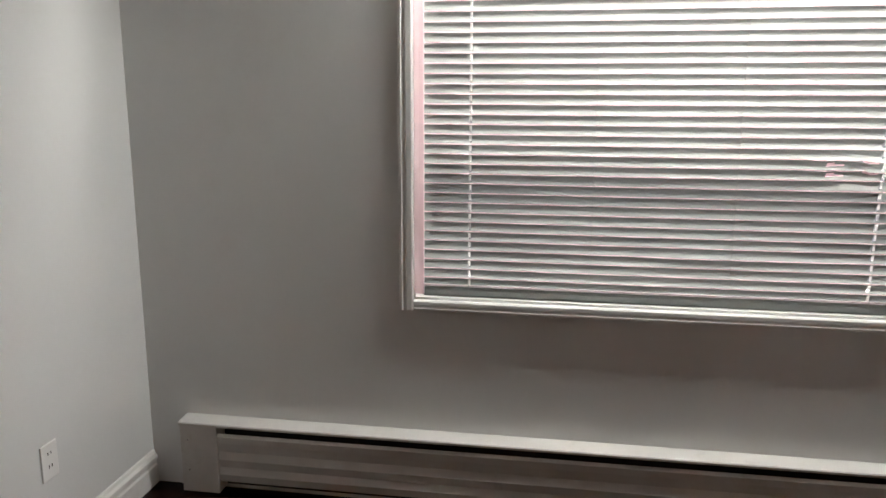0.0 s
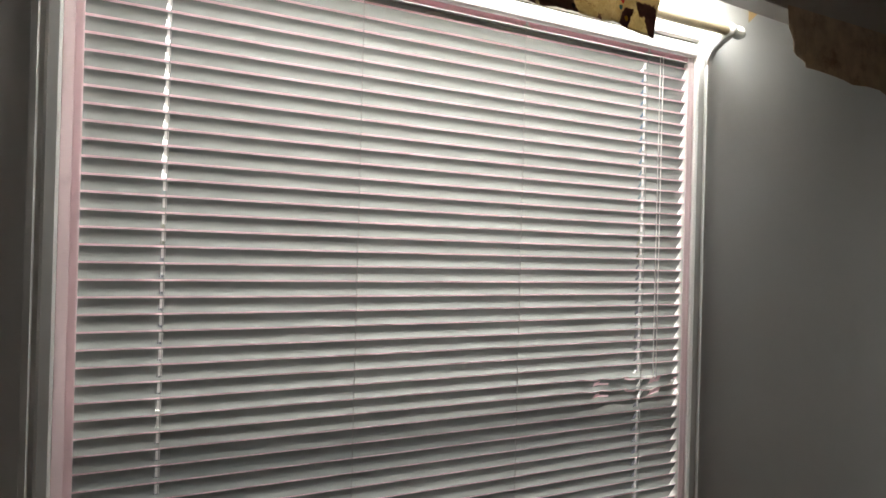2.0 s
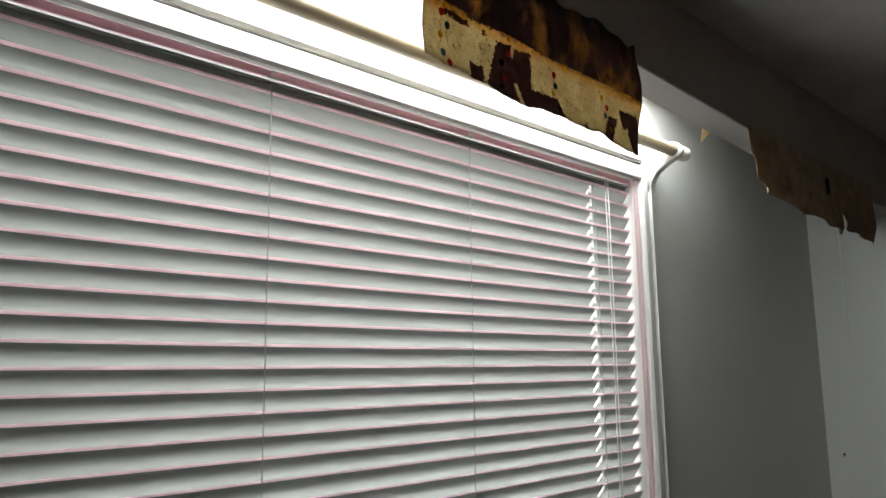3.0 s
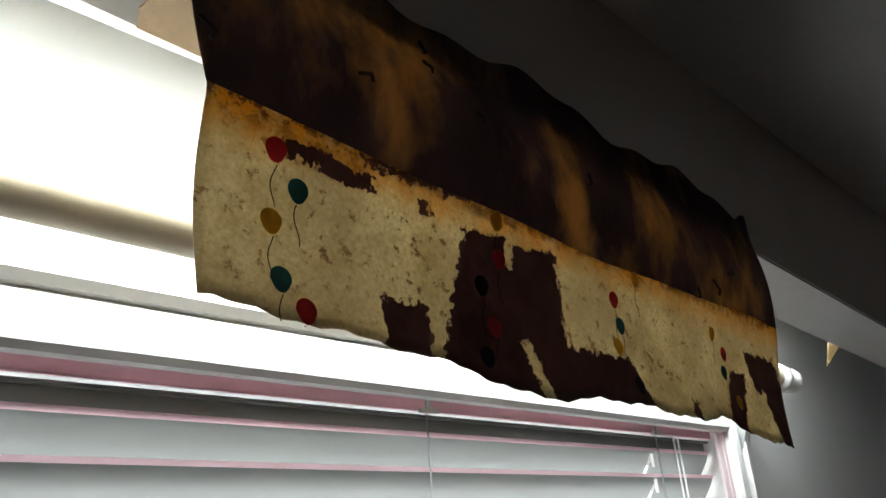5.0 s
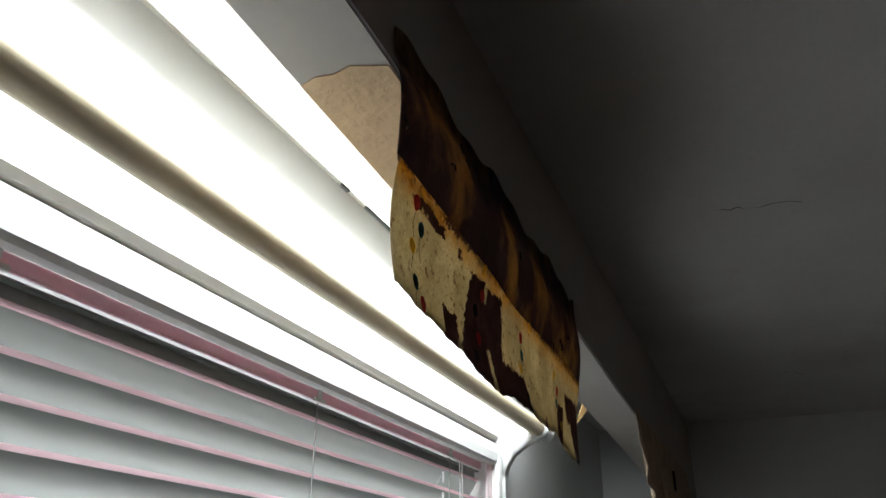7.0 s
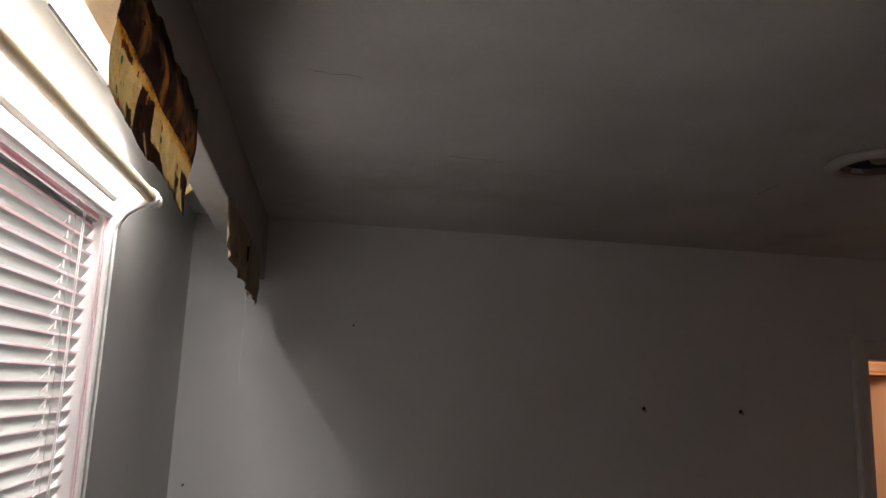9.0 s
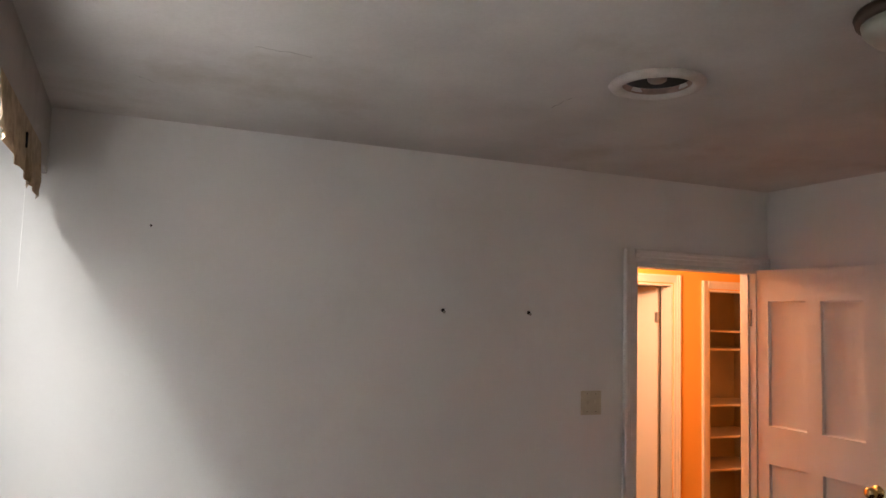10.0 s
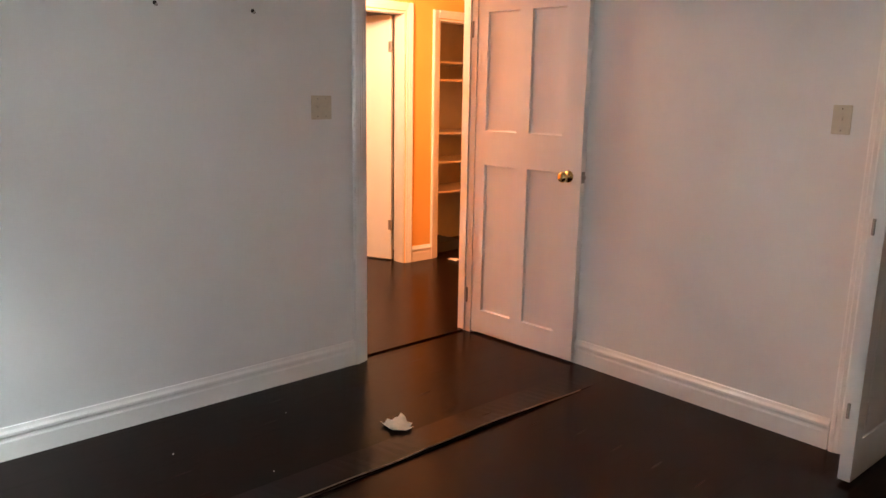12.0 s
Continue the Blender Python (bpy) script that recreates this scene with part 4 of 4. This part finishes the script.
crack(1.86, -0.86, 1.872, -1.02, 0.0012, 2)
crack(1.995, -1.892, 1.865, -1.885, 0.0012, 3)
crack(2.30, -0.55, 2.36, -0.62, 0.0010, 5)

# ---- wall plates, screws, litter ----
def wall_plate(name, label, category, m, w, h, mat, toggles=(), slots=()):
    """A cover plate in the xz plane with its face towards -y."""
    p = thing(name, label, category, at=m)
    part("plate", boxes(((-w / 2, -0.006, -h / 2), (w / 2, 0, h / 2)), bevel=0.0025), mat, p)
    for x, z in toggles:
        part("toggle", boxes(((x - 0.005, -0.016, z - 0.004), (x + 0.005, -0.006, z + 0.012)), bevel=0.0015), mat, p)
    for x, z, sw, sh in slots:
        part("slot", boxes(((x - sw / 2, -0.0066, z - sh / 2), (x + sw / 2, -0.0058, z + sh / 2))), M_DARK, p)
    return p


wall_plate("light_switch", "almond double light switch plate beside the doorway", "light switch", pose(XE, -2.660, 1.358, 0, 0, -90), 0.114, 0.114, M_ALMOND,
           [(-0.023, 0), (0.023, 0)], [(-0.023, 0.042, 0.004, 0.004), (0.023, 0.042, 0.004, 0.004), (-0.023, -0.042, 0.004, 0.004), (0.023, -0.042, 0.004, 0.004)])
wall_plate("light_switch", "almond single light switch plate on the closet wall", "light switch", pose(0.905, YS, 1.363, 0, 0, 180), 0.072, 0.114, M_ALMOND, [(0, 0)], [(0, 0.042, 0.004, 0.004), (0, -0.042, 0.004, 0.004)])
wall_plate("wall_outlet", "white duplex power outlet low on the wall", "outlet", pose(XW, -0.575, 0.372, 0, 0, 90), 0.072, 0.116, M_WHITE, [],
           [(-0.007, 0.026, 0.003, 0.010), (0.007, 0.026, 0.003, 0.010), (-0.007, -0.016, 0.003, 0.010), (0.007, -0.016, 0.003, 0.010)])


def wall_screw(x, y, z, label="dark steel screw standing out of the painted wall", size=1.0):
    s = thing("wall_screw", label, "screw", at=pose(x, y, z))
    bm = lathe([(0.003, 0), (0.003, 0.012), (0.006, 0.014), (0.006, 0.018), (0.002, 0.020)], "X", 12)
    part("shank", moved(bm, Matrix.Diagonal((-size, size, size, 1))), M_STEEL, s)
    part("anchor", moved(lathe([(0.009, 0), (0.008, 0.003), (0.004, 0.004)], "X", 12), Matrix.Translation((-0.0005, 0, 0.008 * size)) @ Matrix.Diagonal((-size, size, size, 1))), M_DARK, s)
    return s


wall_screw(XE, -1.875, 1.770)
wall_screw(XE, -2.311, 1.772)
wall_screw(XE, -0.641, 2.064, "small rusty nail head in the painted wall", 0.5)
wall_screw(XE, -0.035, 1.43, "small rusty nail head in the painted wall", 0.5)



def crumpled(name, label, x, y, size, seed):
    r = random.Random(seed)
    bm = bmesh.new()
    n = 9
    g = []
    for i in range(n):
        row = []
        for j in range(n):
            a, b = (i / (n - 1) - 0.5), (j / (n - 1) - 0.5)
            h = 0.003 + 0.26 * size * abs(noise.noise(Vector((a * 3.1, b * 3.1, seed)))) + 0.05 * size * r.random()
            row.append(bm.verts.new((x + size * (a * 0.95 + 0.10 * r.uniform(-1, 1) + 0.25 * b * b), y + size * (b * 0.8 - 0.3 * a * a + 0.08 * r.uniform(-1, 1)), h)))
        g.append(row)
    for i in range(n - 1):
        for j in range(n - 1):
            if (i, j) in ((0, 0), (n - 2, 0), (0, n - 2), (0, 1)):
                continue
            bm.faces.new((g[i][j], g[i + 1][j], g[i + 1][j + 1], g[i][j + 1]))
    ob = part(name, bm, M_PAPER, None, "", True)
    mod = ob.modifiers.new("thickness", "SOLIDIFY")
    mod.thickness = 0.0008
    return tagged(ob, label, "paper")


crumpled("crumpled_tissue", "crumpled off-white tissue lying on the dark floor", 2.115, -2.540, 0.135, 3)
crumpled("paper_scrap", "small white paper scrap on the hall floor", 4.39, -4.98, 0.10, 8)
for k, (x, y, s) in enumerate(((2.50, -1.69, 0.012), (2.12, -1.93, 0.008), (1.98, -1.79, 0.008), (2.56, -2.24, 0.007))):
    bm = bmesh.new()
    bmesh.ops.create_icosphere(bm, subdivisions=1, radius=s / 2, matrix=Matrix.Translation((x, y, s * 0.2)) @ pose(0, 0, 0, 10 * k, 20, 35 * k) @ Matrix.Diagonal((1, 0.7, 0.4, 1)))
    tagged(part("paint_chip", bm, M_WHITE), "tiny flake of white paint on the dark floor", "paint flake", group="paint flakes on the floor")
tagged(part("closet_box", boxes(((HX + 0.14, -5.35, 0.0), (HX + 0.45, -4.96, 0.09)), bevel=0.004), M_DARK), "low dark box on the linen closet floor", "box")

# ---- linen closet shelves ----
for z in (1.70, 1.549, 1.083, 0.823, 0.555):
    sh = part("closet_shelf", boxes(((HX + 0.15, HC0 - 0.1, z - 0.018), (HX + 0.61, -4.905, z)), bevel=0.002), M_SHELF)
    tagged(sh, "pale painted shelf in the linen closet", "shelf", group="linen closet shelves")

# ---- floor ----
bm = boxes(((XW - 0.12, HY0 - 0.1, -0.12), (HX + 2.3, 0.16, -0.016)))
floor = tagged(part("floor", bm, M_SUB), "dark brown laminate plank floor, buckled at one seam", "floor", kind="structure")


def ridge_height(y):
    """How far the buckled seam stands up along its length, dying away towards the closet wall."""
    return min(1.0, max(0.0, (y - YS - 0.18) / 0.55)) * (1 + 0.22 * math.sin(y * 6.1) + 0.10 * math.sin(y * 17))


def plank_mesh(w, l, lift=0.0, wave=0):
    bm = bmesh.new()
    n = 24 if lift else 1
    g = 0.00015
    top, bot = [], []
    for i in range(n + 1):
        y = g + (l - 2 * g) * i / n
        k = lift * ridge_height(wave + y) if lift else 0
        top.append([bm.verts.new((x, y, z)) for x, z in ((g, k - 0.0001), (g + 0.0005, k), (w - g - 0.0005, 0), (w - g, -0.0001))])
        bot.append([bm.verts.new((x, y, z)) for x, z in ((g, k - 0.012), (w - g, -0.012))])
    for i in range(n):
        a, b, c, d = top[i], top[i + 1], bot[i], bot[i + 1]
        for k in range(3):
            bm.faces.new((a[k], a[k + 1], b[k + 1], b[k]))
        bm.faces.new((a[0], b[0], d[0], c[0]))
        bm.faces.new((a[3], c[1], d[1], b[3]))
        bm.faces.new((c[0], d[0], d[1], c[1]))
    for a, c in ((top[0], bot[0]), (top[-1], bot[-1])):
        bm.faces.new((a[0], a[1], a[2], a[3], c[1], c[0]))
    return mesh_of(bm, "plank", M_FLOOR)


PW, PL = 0.19, 1.22
RIDGE = 1.865
first = RIDGE - PW * math.ceil((RIDGE - XW) / PW)
cache = {}


def lay(x, w, ya, yb, lift, off):
    y = ya - (off % PL)
    while y < yb:
        a, b = max(y, ya), min(y + PL, yb)
        if b - a > 0.01:
            key = (round(w, 3), round(b - a, 3), lift, round(a, 2) if lift else 0)
            if key not in cache:
                cache[key] = plank_mesh(w, b - a, lift, a)
            p = new("plank", cache[key])
            p.location = (x, a, 0.0)
            p.parent = floor
        y += PL


rng = random.Random(4)
i = 0
while first + i * PW < XE - 0.001:
    x = first + i * PW
    x0, x1 = max(x, XW), min(x + PW, XE)
    lay(x0, x1 - x0, YS, 0.0, 0.016 if abs(x - RIDGE) < 0.01 else 0.0, rng.random() * PL)
    i += 1
x = XE
while x < HX + 2.2:
    w = min(PW, HX + 2.2 - x)
    lay(x, w, DY0 if x < XE + 0.10 else HY0, DY1 if x < XE + 0.10 else HY1, 0.0, rng.random() * PL) if x >= XE + 0.10 else None
    x += PW if x > XE else 0.11
M_WORN = material("worn_board_edge", (0.20, 0.15, 0.11), 0.6, mottle=0.3, scale=30, bump=0.01)
bm = bmesh.new()
prev = None
for k in range(61):
    y = YS + 0.30 + (-1.75 - YS) * k / 60
    h = 0.016 * ridge_height(y) + 0.0006
    w = 0.0016 * (0.6 + 0.8 * abs(noise.noise(Vector((k * 0.37, 2.0, 0)))))
    ring = [bm.verts.new((RIDGE + dx, y, z)) for dx, z in ((-w, h - 0.004), (-w, h), (w * 1.5, h + 0.0006), (w * 1.5, h - 0.004))]
    if prev:
        for q in range(4):
            bm.faces.new((prev[q], prev[(q + 1) % 4], ring[(q + 1) % 4], ring[q]))
    prev = ring
part("worn_edge", bm, M_WORN, floor, "worn pale edge of the lifted boards")
lay(XE + 0.001, 0.108, DY0, DY1, 0.0, 0.4)
lay(CX0, CX1 - CX0, YS - 0.8, YS, 0.0, 0.4)

# ---- outside ----
M_GROUND = material("pale_concrete", (0.45, 0.45, 0.44), 0.9, mottle=0.15, scale=0.7, bump=0.05)
g = tagged(part("ground", boxes(((-200, 0.17, -0.9), (200, 400, -0.6))), M_GROUND), "pale concrete ground outside the window", "ground", kind="structure")
